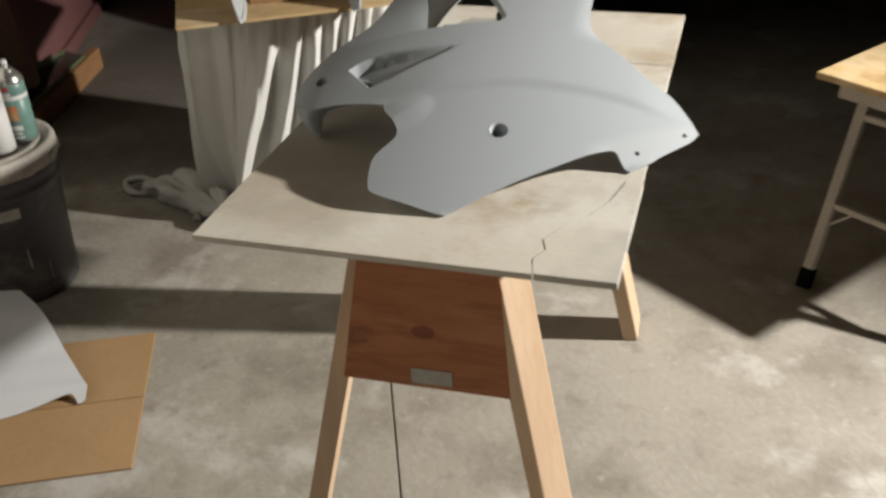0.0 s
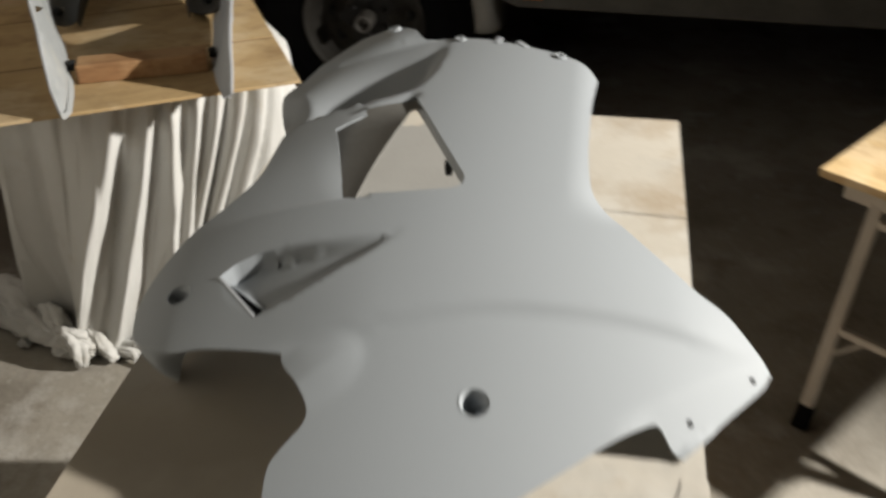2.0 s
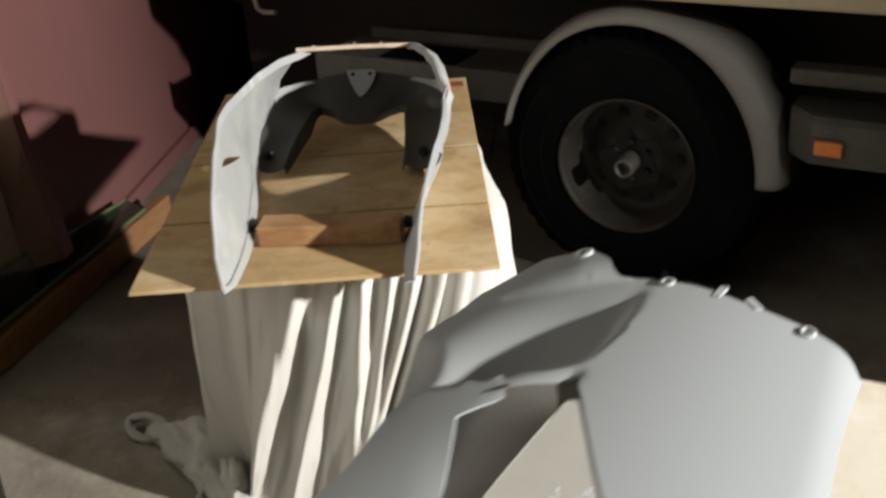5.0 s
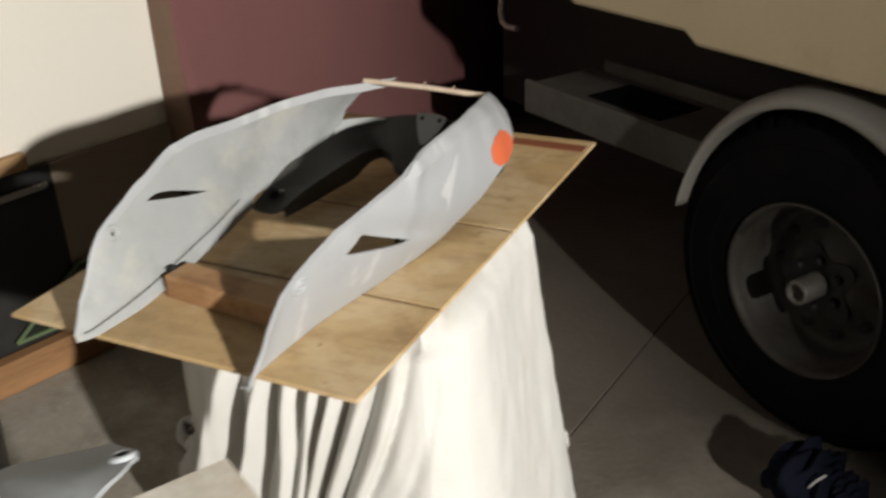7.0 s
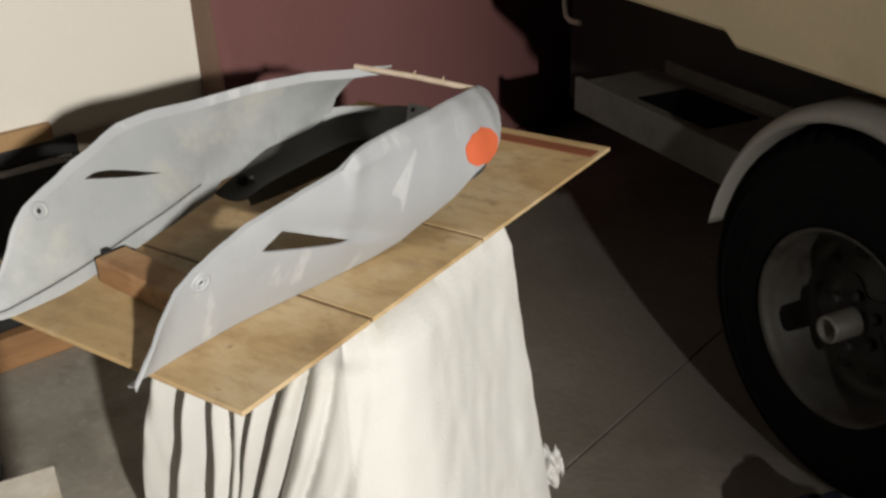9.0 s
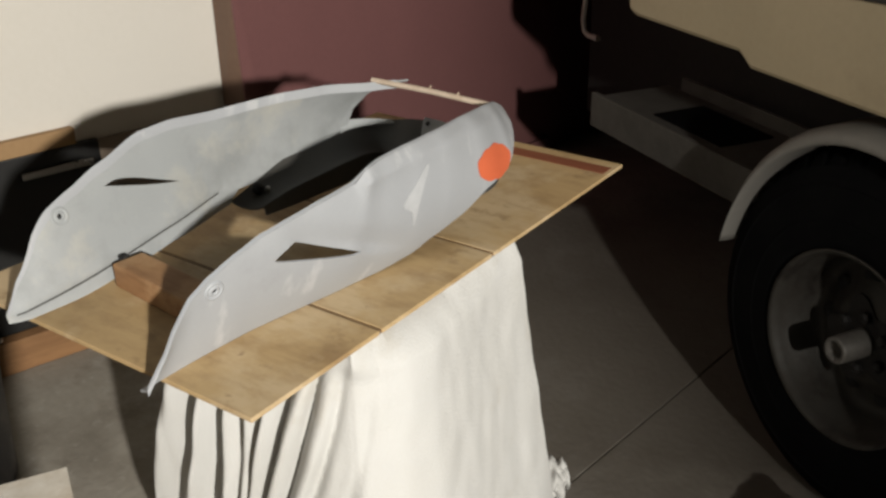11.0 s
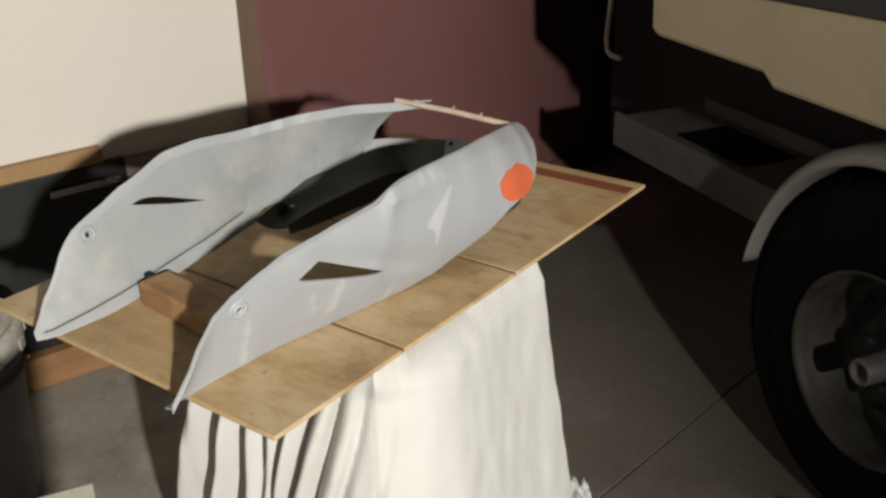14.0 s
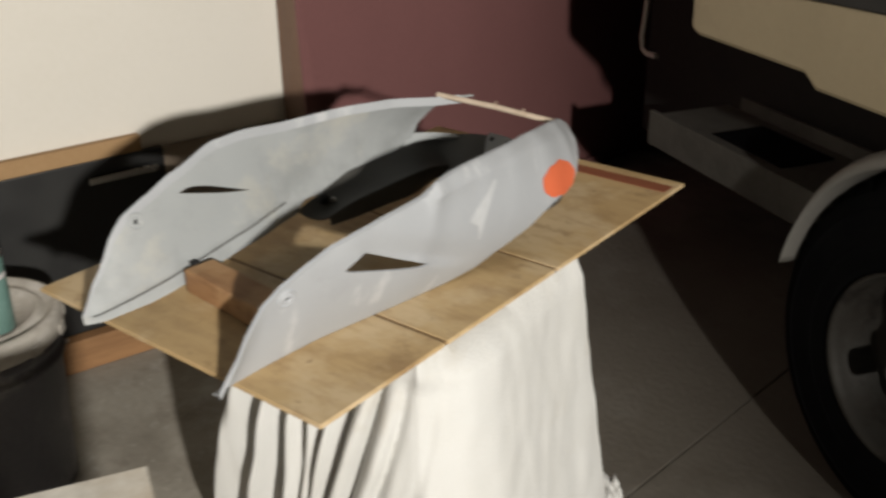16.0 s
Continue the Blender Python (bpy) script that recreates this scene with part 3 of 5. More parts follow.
# ---- sawhorse under the first board ----
horse = thing("sawhorse", pose(0.155, 1.955, 0, 0, 0, -10), "wooden sawhorse with brown plywood end plates", "sawhorse")
for y, s in ((0.0, -1), (0.74, 1)):
    bm = bmesh.new()
    for yy in (y - 0.006, y + 0.006):
        vs = [bm.verts.new((x, yy, z)) for x, z in ((-0.148, 0.430), (0.145, 0.427), (0.094, 0.716), (-0.094, 0.716))]
        bm.faces.new(vs)
    bm.verts.ensure_lookup_table()
    for i in range(4):
        bm.faces.new([bm.verts[i], bm.verts[(i + 1) % 4], bm.verts[4 + (i + 1) % 4], bm.verts[4 + i]])
    part("end_plate", bm, BROWN_PLY, horse, "brown plywood end plate")
    for k in (-1, 1):
        if s < 0:
            right = k > 0
            up = (0.53, 0.85, 0) if right else (0, 1, 0)
            top_x, foot_x, inset = (0.094, 0.226, 0.0) if right else (-0.098, -0.258, 0.02)
            part("leg", bar((top_x, y + 0.035 + inset, 0.715), (foot_x, y - 0.02 + inset, 0.003), 0.034, 0.06 if right else 0.034, 0.003, up=up), LUMBER, horse)
        else:
            part("leg", bar((k * 0.11, y - 0.035, 0.715), (k * 0.250, y + 0.055, 0.003), 0.034, 0.088, 0.003, up=(0, 1, 0)), LUMBER, horse)
part("rail", box(-0.045, 0.045, 0.01, 0.73, 0.675, 0.7195, 0.003), LUMBER, horse)
part("knot", lathe([(0.0, 0.0004), (0.014, 0.0003), (0.017, -0.001)], 20), RUST_WOOD, horse, "dark wood knot", m=pose(-0.012, -0.0062, 0.535, 90, 0, 0) @ Matrix.Diagonal((1.25, 0.8, 1, 1)))
part("label", box(-0.035, 0.03, -0.0075, -0.0065, 0.437, 0.465), LID, horse, "torn pale sticker")

# ---- first board: old plywood ----
BOARD1 = pose(-0.162, 1.904, 0.7235, 0, 0, -11.65)
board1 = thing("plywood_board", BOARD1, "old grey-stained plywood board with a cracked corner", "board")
jag = [(0.478, 0.0), (0.470, 0.035), (0.482, 0.060), (0.474, 0.085), (0.496, 0.125), (0.520, 0.155), (0.545, 0.205), (0.560, 0.27), (0.584, 0.272)]
left_part = [(0.0, 0.0)] + [(x - 0.0010, y) for x, y in jag] + [(0.584, 0.735), (0.43, 0.742), (0.43, 0.7435), (0.584, 0.7375), (0.584, 1.028), (0.0, 1.028)]
right_part = [(0.584, 0.0)] + [(x + 0.0010, y) for x, y in reversed(jag)]
for poly, lift in ((left_part, 0.0), (right_part, 0.0008)):
    bm = bmesh.new()
    top = [bm.verts.new((x, y, 0.0095 + lift)) for x, y in poly]
    low = [bm.verts.new((x, y, 0.0)) for x, y in poly]
    bm.faces.new(top)
    bm.faces.new(low[::-1])
    for i in range(len(poly)):
        j = (i + 1) % len(poly)
        bm.faces.new((top[i], low[i], low[j], top[j]))
    bmesh.ops.triangulate(bm, faces=bm.faces)
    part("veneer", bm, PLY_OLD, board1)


def splash(cx, cy, rx, ry, seed, n=72):
    """An uneven flat patch on the board."""
    bm = bmesh.new()
    ring_ = []
    for k in range(n):
        a = 2 * math.pi * k / n
        v = Vector((math.cos(a), math.sin(a), seed))
        f = 1 + 0.35 * noise.noise(v * 1.2) + 0.14 * noise.noise(v * 4.0) + 0.06 * noise.noise(v * 11.0)
        ring_.append(bm.verts.new((max(0.003, cx + rx * f * math.cos(a)), cy + ry * f * math.sin(a), 0.0)))
    bm.faces.new(ring_)
    return bm


part("grey_patch", splash(0.225, 0.82, 0.135, 0.19, 3.0), BOARD_GREY, board1, "grey patch on the board", m=pose(0, 0, 0.0100))
rnd = random.Random(31)
for k in range(16):
    part("paint_speck", splash(0.228 + rnd.gauss(0, 0.022), 0.733 + rnd.gauss(0, 0.012), rnd.uniform(0.0012, 0.0034), rnd.uniform(0.0012, 0.003), k + 0.5, 12), PRIMER_WHITE, board1, m=pose(0, 0, 0.0104))

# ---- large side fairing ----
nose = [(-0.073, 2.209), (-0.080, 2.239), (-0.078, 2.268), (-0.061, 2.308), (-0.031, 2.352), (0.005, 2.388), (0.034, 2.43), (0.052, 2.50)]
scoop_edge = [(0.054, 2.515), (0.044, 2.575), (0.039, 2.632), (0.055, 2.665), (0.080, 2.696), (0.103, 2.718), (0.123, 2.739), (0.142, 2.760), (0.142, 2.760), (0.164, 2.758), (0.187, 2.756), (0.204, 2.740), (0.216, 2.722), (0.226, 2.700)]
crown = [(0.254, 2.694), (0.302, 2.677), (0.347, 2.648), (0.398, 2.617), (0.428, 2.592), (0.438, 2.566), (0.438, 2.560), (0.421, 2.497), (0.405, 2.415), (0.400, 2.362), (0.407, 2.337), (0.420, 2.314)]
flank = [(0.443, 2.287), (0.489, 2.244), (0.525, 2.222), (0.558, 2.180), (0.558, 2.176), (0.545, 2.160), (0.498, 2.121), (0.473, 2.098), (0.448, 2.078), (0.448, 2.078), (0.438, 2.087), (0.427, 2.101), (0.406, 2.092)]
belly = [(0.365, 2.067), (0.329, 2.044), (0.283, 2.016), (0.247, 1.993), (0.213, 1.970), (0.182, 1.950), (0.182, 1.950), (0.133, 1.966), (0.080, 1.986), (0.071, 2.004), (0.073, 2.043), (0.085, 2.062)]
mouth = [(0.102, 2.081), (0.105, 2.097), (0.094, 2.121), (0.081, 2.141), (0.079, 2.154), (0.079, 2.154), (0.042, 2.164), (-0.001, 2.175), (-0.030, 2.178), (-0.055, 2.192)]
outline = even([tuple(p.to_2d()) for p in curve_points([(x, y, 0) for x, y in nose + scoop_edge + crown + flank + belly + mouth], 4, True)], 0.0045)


def ring(cx, cy, r, n=20):
    return [(cx + r * math.cos(2 * math.pi * k / n), cy + r * math.sin(2 * math.pi * k / n)) for k in range(n)]


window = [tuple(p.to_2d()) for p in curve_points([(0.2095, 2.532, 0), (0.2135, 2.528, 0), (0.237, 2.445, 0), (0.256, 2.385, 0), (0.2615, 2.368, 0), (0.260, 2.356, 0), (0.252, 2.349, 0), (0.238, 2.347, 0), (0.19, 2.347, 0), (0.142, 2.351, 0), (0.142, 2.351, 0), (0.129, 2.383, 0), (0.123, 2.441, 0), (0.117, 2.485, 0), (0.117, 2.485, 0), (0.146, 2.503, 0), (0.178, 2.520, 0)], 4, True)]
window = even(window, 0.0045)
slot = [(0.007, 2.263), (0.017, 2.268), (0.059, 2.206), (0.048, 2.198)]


def line_distance(p, line):
    best = 9.0
    for (x0, y0), (x1, y1) in zip(line, line[1:]):
        dx, dy = x1 - x0, y1 - y0
        t = max(0, min(1, ((p[0] - x0) * dx + (p[1] - y0) * dy) / (dx * dx + dy * dy)))
        best = min(best, math.hypot(p[0] - x0 - t * dx, p[1] - y0 - t * dy))
    return best


# recesses: crease, far edge and depth
INTAKE_FAR, INTAKE_CREASE = [(0.010, 2.2665), (0.022, 2.2765), (0.045, 2.285), (0.070, 2.2875), (0.115, 2.288), (0.165, 2.290), (0.208, 2.297)], [(0.208, 2.297), (0.139, 2.250), (0.054, 2.203)]
STEP_CREASE = [(0.268, 2.690), (0.262, 2.662), (0.238, 2.594), (0.213, 2.5455)]
FINGER = [(0.076 + 0.0137 * k, 2.4905 + 0.585 * 0.0137 * k - 1.4 * (0.0137 * k) ** 2) for k in range(11)]
SCOOP = [tuple(p.to_2d()) for p in curve_points([(0.034, 2.640, 0), (0.066, 2.611, 0), (0.081, 2.573, 0), (0.078, 2.538, 0), (0.052, 2.500, 0)], 6)] + [(0.0, 2.50), (0.0, 2.638)]


PAD = [tuple(p.to_2d()) for p in curve_points([(0.074, 2.146, 0), (0.088, 2.162, 0), (0.112, 2.172, 0), (0.138, 2.173, 0), (0.158, 2.160, 0), (0.160, 2.135, 0), (0.143, 2.108, 0), (0.105, 2.085, 0)], 5)] + [(0.09, 2.115)]


DUCT_EDGE = [(0.117, 2.485), (0.146, 2.503), (0.178, 2.520), (0.2095, 2.532)]


def finger_side(p):
    u = p[0] - 0.076
    return (p[1] - 2.4905 - 0.585 * u + 1.4 * u * u) * 0.9


def ledge_line(x):
    return 2.164 + 0.029 * smoothstep(0.04, 0.32, x) - 0.008 * smoothstep(0.38, 0.55, x)


def fairing_height(x, y):
    u, v = x - 0.25, y - 2.3
    z = 0.8668 - 0.0111 * u + 0.2636 * v - 0.5879 * u * u + 0.4362 * u * v - 0.3938 * v * v
    p = (x, y)
    # the folded-down edge by the rear lugs
    z -= 0.28 * max(0.0, -side(p, (0.40, 2.105), (0.558, 2.19))) * smoothstep(0.38, 0.43, x)
    # rolled edges at nose and flank
    z -= 2.2 * max(0.0, -0.03 - x) ** 2
    z -= 0.9 * max(0.0, side(p, (0.438, 2.566), (0.400, 2.36)) + 0.03) ** 2 * 6 * smoothstep(2.30, 2.36, y) * (1 if x > 0.3 else 0)
    # long soft ledge across the panel
    ledge = ledge_line(x)
    z += 0.0045 * (max(0.0, min(1.0, (y - ledge + 0.006) / 0.012)) - smoothstep(0.01, 0.15, y - ledge)) * smoothstep(0.02, 0.17, x) * smoothstep(0.555, 0.46, x)
    # raised pad beside the mouth
    if x < 0.2 and 2.07 < y < 2.19 and inside(p, PAD):
        d = line_distance(p, PAD[:-1])
        z += 0.085 * d * smoothstep(0, 0.014, d)
    # lower intake: falls off the crease, runs level and rises to a rounded far edge
    if inside(p, INTAKE_FAR + INTAKE_CREASE[1:]):
        d0, d1 = line_distance(p, INTAKE_CREASE), line_distance(p, INTAKE_FAR)
        z -= (0.10 * max(0.0, 0.054 + (y - 2.203) * 1.638 - x) + 0.006 * smoothstep(0, 0.006, d0)) * smoothstep(0, 0.004 + 0.14 * max(0.0, x - 0.04), d1)
    # the strip beside the window's near edge bends down to it
    if x < 0.16 and 2.347 < y < 2.49:
        edge = 0.142 - 0.013 * min(1.0, (y - 2.351) / 0.032) - 0.0118 * max(0.0, (y - 2.383) / 0.1)
        z -= (1.8 * max(0.0, 0.034 - max(0.0, edge - x)) ** 2 + 0.035 * max(0.0, x + 0.03)) * smoothstep(2.347, 2.354, y) * smoothstep(2.487, 2.395, y)
    # upper step: drops off its crease and runs out into the shell; the finger bounds it below
    if y > 2.47 and x < 0.275 and finger_side(p) > 0 and side(p, STEP_CREASE[-1], STEP_CREASE[0]) > -0.012:
        d = line_distance(p, STEP_CREASE)
        left = inside(p, STEP_CREASE + [(-0.2, 2.50), (-0.2, 2.75)])
        if left:
            z -= 0.032 * smoothstep(2.692, 2.545, y) * smoothstep(0, 0.018, d) * (1 - smoothstep(0.05, 0.17, d)) * smoothstep(0, 0.044, finger_side(p))
    # the shell rolls over into the duct
    if 2.46 < y < 2.56 and 0.09 < x < 0.23:
        z -= 22 * max(0.0, 0.015 - line_distance(p, DUCT_EDGE)) ** 2 * smoothstep(0.224, 0.205, x) * smoothstep(0.125, 0.185, x)
    # hollow at the outer edge and the flange along the top
    if inside(p, SCOOP):
        z -= 0.40 * min(line_distance(p, SCOOP[:-2]), 0.03)
    if x < 0.24:
        f = side(p, (0.044, 2.669), (0.22, 2.692))
        z += smoothstep(-0.002, 0.012, f) * (0.013 - 0.068 * max(0.0, 0.187 - x)) - 0.004 * smoothstep(0, 0.006, f) * smoothstep(0.03, 0.01, f)
    # it rests on the board
    return max(z, 0.7376)


def beside(line, d):
    """The same line moved sideways to its left."""
    out = []
    for i, p in enumerate(line):
        a, b = Vector(line[max(i - 1, 0)]), Vector(line[min(i + 1, len(line) - 1)])
        n = Vector((-(b - a).y, (b - a).x)).normalized()
        out.append((p[0] + n.x * d, p[1] + n.y * d))
    return out


CREASES = [STEP_CREASE, beside(STEP_CREASE, -0.006), beside(STEP_CREASE, -0.012), beside(STEP_CREASE, -0.018), INTAKE_CREASE[1:], beside(INTAKE_CREASE[1:], -0.006), INTAKE_FAR, [(0.0178, 2.2682)] + beside(INTAKE_FAR, -0.004)[1:], FINGER, beside(FINGER, 0.013), beside(FINGER, 0.026), beside(FINGER, 0.040), beside(DUCT_EDGE, 0.005), beside(DUCT_EDGE, 0.010), beside(DUCT_EDGE, 0.015), SCOOP[:-2]]
CREASES += [[(0.044 - 0.13 * d, 2.669 + d), (0.24 - 0.13 * d, 2.6946 + d)] for d in (-0.002, 0.005, 0.012)]
for d in (-0.006, 0.0, 0.006):
    CREASES.append([(0.175 + 0.01 * k, ledge_line(0.175 + 0.01 * k) + d) for k in range(37)])


def fairing_turn(x, y):
    """The tilt of the surface at a place."""
    e = 0.004
    n = Vector((fairing_height(x - e, y) - fairing_height(x + e, y), fairing_height(x, y - e) - fairing_height(x, y + e), 2 * e))
    return Matrix.Translation((x, y, fairing_height(x, y))) @ n.to_track_quat("Z", "Y").to_matrix().to_4x4()


fairing = thing("side_fairing", Matrix.Translation((0, 0, 0)), "large grey primed motorcycle side fairing lying on plywood", "fairing")
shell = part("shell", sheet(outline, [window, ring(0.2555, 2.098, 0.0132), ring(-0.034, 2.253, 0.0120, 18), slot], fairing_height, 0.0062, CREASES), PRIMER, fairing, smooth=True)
thicken(shell, 0.0022, split=57)


def collar(x, y, r, depth):
    bm = lathe([(r + 0.0012, 0.0003), (r + 0.0006, 0.0003), (r * 0.94, -0.0015), (r * 0.70, -depth * 0.55), (r * 0.62, -depth), (r * 0.36, -depth - 0.001), (r * 0.32, -depth - 0.006), (0, -depth - 0.006)], 24)
    return part("bolt_cup", bm, PRIMER, fairing, m=fairing_turn(x, y), smooth=True)


collar(0.2555, 2.098, 0.0135, 0.016)
collar(-0.034, 2.253, 0.0123, 0.012)
for x, y, r in ((0.187, 2.745, 1.6), (0.275, 2.684, 1.2), (0.398, 2.611, 1.2)):
    bm = lathe([(0.0062 * r, -0.004), (0.0062 * r, 0.0012 * r), (0.0054 * r, 0.0020 * r), (0.0035 * r, 0.0020 * r), (0.003 * r, 0.0), (0.003 * r, -0.004)], 18)
    part("lug", bm, PRIMER, fairing, m=fairing_turn(x, y), smooth=True)
for x, y, turn in ((0.322, 2.667, -28), (0.352, 2.647, -32)):
    part("tab", box(-0.010, 0.010, -0.002, 0.006, -0.002, 0.0008, 0.0008), PRIMER, fairing, m=fairing_turn(x, y) @ pose(0, 0, 0, 0, 0, turn))
for x, y in ((0.461, 2.111), (0.537, 2.166)):
    part("rivet_hole", lathe([(0.0, 0.0006), (0.0035, 0.0006), (0.0035, -0.002)], 12), SHADE_BLACK, fairing, m=fairing_turn(x, y))
part("clip", box(0.243, 0.252, 2.420, 2.436, 0.852, 0.866, 0.003), SHADE_BLACK, fairing, "black spring clip")
# ramp of the upper duct, running in under the shell
crest = curve_points([(0.140, 2.338, 0), (0.162, 2.400, 0), (0.185, 2.455, 0), (0.200, 2.490, 0), (0.207, 2.507, 0), (0.224, 2.507, 0)], 6)
foot = curve_points([(0.095, 2.338, 0), (0.085, 2.39, 0), (0.080, 2.46, 0), (0.105, 2.498, 0), (0.172, 2.530, 0), (0.220, 2.540, 0)], 6)
bm = bmesh.new()
rows = []
for i, (c, f) in enumerate(zip(crest, foot)):
    # it shallows towards the finger
    deep = 0.24 * (1 - 0.92 * smoothstep(0.50, 0.80, i / (len(crest) - 1)))
    zc = 0.8668 - 0.0111 * (c.x - 0.25) + 0.2636 * (c.y - 2.3) - 0.5879 * (c.x - 0.25) ** 2 + 0.4362 * (c.x - 0.25) * (c.y - 2.3) - 0.3938 * (c.y - 2.3) ** 2 - 0.0065
    rows.append([bm.verts.new((c.x + (f.x - c.x) * k, c.y + (f.y - c.y) * k, zc - deep * (f - c).length * k ** 0.85)) for k in (0, 0.15, 0.3, 0.45, 0.6, 0.8, 1.0)])
    rows[-1].append(bm.verts.new((f.x, f.y, fairing_height(f.x, f.y) - 0.004)))
for r0, r1 in zip(rows, rows[1:]):
    for i in range(7):
        bm.faces.new((r0[i], r0[i + 1], r1[i + 1], r1[i]))
thicken(part("duct_ramp", bm, DUCT_SHADE, fairing, smooth=True), 0.002, split=89)
# turned-down rim along the window's long edge
bm = bmesh.new()
rows = []
for p in curve_points([(0.2145, 2.527, 0), (0.238, 2.445, 0), (0.257, 2.385, 0), (0.2625, 2.368, 0), (0.261, 2.356, 0), (0.253, 2.3485, 0), (0.238, 2.346, 0)], 6):
    zc = fairing_height(p.x + 0.002, p.y - 0.001)
    rows.append([bm.verts.new(q) for q in ((p.x + 0.002, p.y, zc - 0.0040), (p.x - 0.0015, p.y + 0.001, zc - 0.0055), (p.x - 0.0035, p.y + 0.002, zc - 0.014))])
for r0, r1 in zip(rows, rows[1:]):
    for i in range(2):
        bm.faces.new((r0[i], r0[i + 1], r1[i + 1], r1[i]))
thicken(part("window_rim", bm, PRIMER, fairing, smooth=True), 0.002)
# the nose folds down to a short leg
rim_line = curve_points([(-0.079, 2.27, 0.79), (-0.080, 2.240, 0.765), (-0.073, 2.213, 0.737), (-0.056, 2.194, 0.736), (-0.044, 2.186, 0.772), (-0.028, 2.180, 0.789), (0.01, 2.173, 0.80)], 5)
bm = bmesh.new()
rows = []
for p in rim_line:
    top_z = fairing_height(p.x, p.y) - 0.001
    rows.append([bm.verts.new((p.x + (0.012 - p.x * 0.1) * k * k, p.y + 0.018 * k * k, top_z + (min(p.z, top_z - 0.002) - top_z) * k)) for k in (0, 0.2, 0.4, 0.6, 0.8, 1.0)])
for r0, r1 in zip(rows, rows[1:]):
    for i in range(5):
        bm.faces.new((r0[i], r0[i + 1], r1[i + 1], r1[i]))
thicken(part("nose_leg", bm, PRIMER, fairing, smooth=True), 0.003)
# black plate below the slot; its colour stands in for the shade inside
part("slot_shade_plate", bar((0.0, 2.292, fairing_height(0.012, 2.26) - 0.022), (0.056, 2.199, fairing_height(0.05, 2.20) - 0.022), 0.046, 0.002), SHADE_BLACK, fairing, "black plate for the shade inside the slot")
# paler primer puts the light caught by this lip into its colour
lip = part("slot_lip", bar((0.006, 2.2655, fairing_height(0.002, 2.262) + 0.0005), (0.050, 2.1995, fairing_height(0.046, 2.194) + 0.0005), 0.004, 0.003, 0.001), PRIMER_LIGHT, fairing, "slot lip in paler primer for the light on its edge")

# ---- draped table ----
B2 = pose(-0.529, 2.947, 0, 0, 0, 17.6)
cloth = thing("table_cloth", B2, "off-white dust sheet draped over a low table", "cloth")
TX0, TX1, TY0, TY1, TZ = 0.006, 0.560, 0.175, 0.565, 0.6635
LEAN = 0.085  # the front left corner hangs in
SKEW = 0.080  # the table stands a little askew under the board


# folds of the hanging sheet: place along the hem, half width, depth, slant
rnd = random.Random(5)
FOLDS = [(0.128, 0.010, 2.1, -0.01), (0.248, 0.009, 1.9, -0.01), (0.320, 0.005, 1.3, -0.01), (0.427, 0.006, 1.6, -0.03), (0.510, 0.006, 0.9, -0.10), (0.595, 0.006, 0.8, -0.16), (0.655, 0.005, 0.75, -0.20), (0.73, 0.004, 0.5, -0.22)]
FOLDS += [(at + rnd.uniform(-0.01, 0.01), rnd.uniform(0.004, 0.008), rnd.uniform(0.12, 0.45), rnd.uniform(-0.03, 0.01)) for at in (0.02, 0.06, 0.095, 0.165, 0.205, 0.285, 0.35, 0.385, 0.465, 0.545)]
FOLDS += [(at, rnd.uniform(0.004, 0.012), rnd.uniform(0.4, 1.6), rnd.uniform(-0.02, 0.03)) for at in (-0.05, -0.09, -0.15, -0.19, -0.26, -0.31, -0.36)]

# broad folds drawn towards the knot: place along the hem, slant, half width, height
RIDGES = [(-0.12, 0.0, 0.03, 0.7), (0.040, 0.0, 0.020, 0.35), (0.110, -0.02, 0.022, 0.35), (0.256, -0.130, 0.027, 2.0), (0.312, -0.065, 0.016, 1.7), (0.340, 0.035, 0.016, 1.4), (0.395, -0.01, 0.013, 1.2), (0.440, -0.06, 0.014, 1.3), (0.488, -0.09, 0.013, 1.2), (0.528, -0.10, 0.011, 0.9), (0.464, -0.075, 0.006, -1.1), (0.508, -0.095, 0.006, -1.2), (0.552, -0.13, 0.007, -1.2), (0.60, -0.15, 0.007, -1.0)]


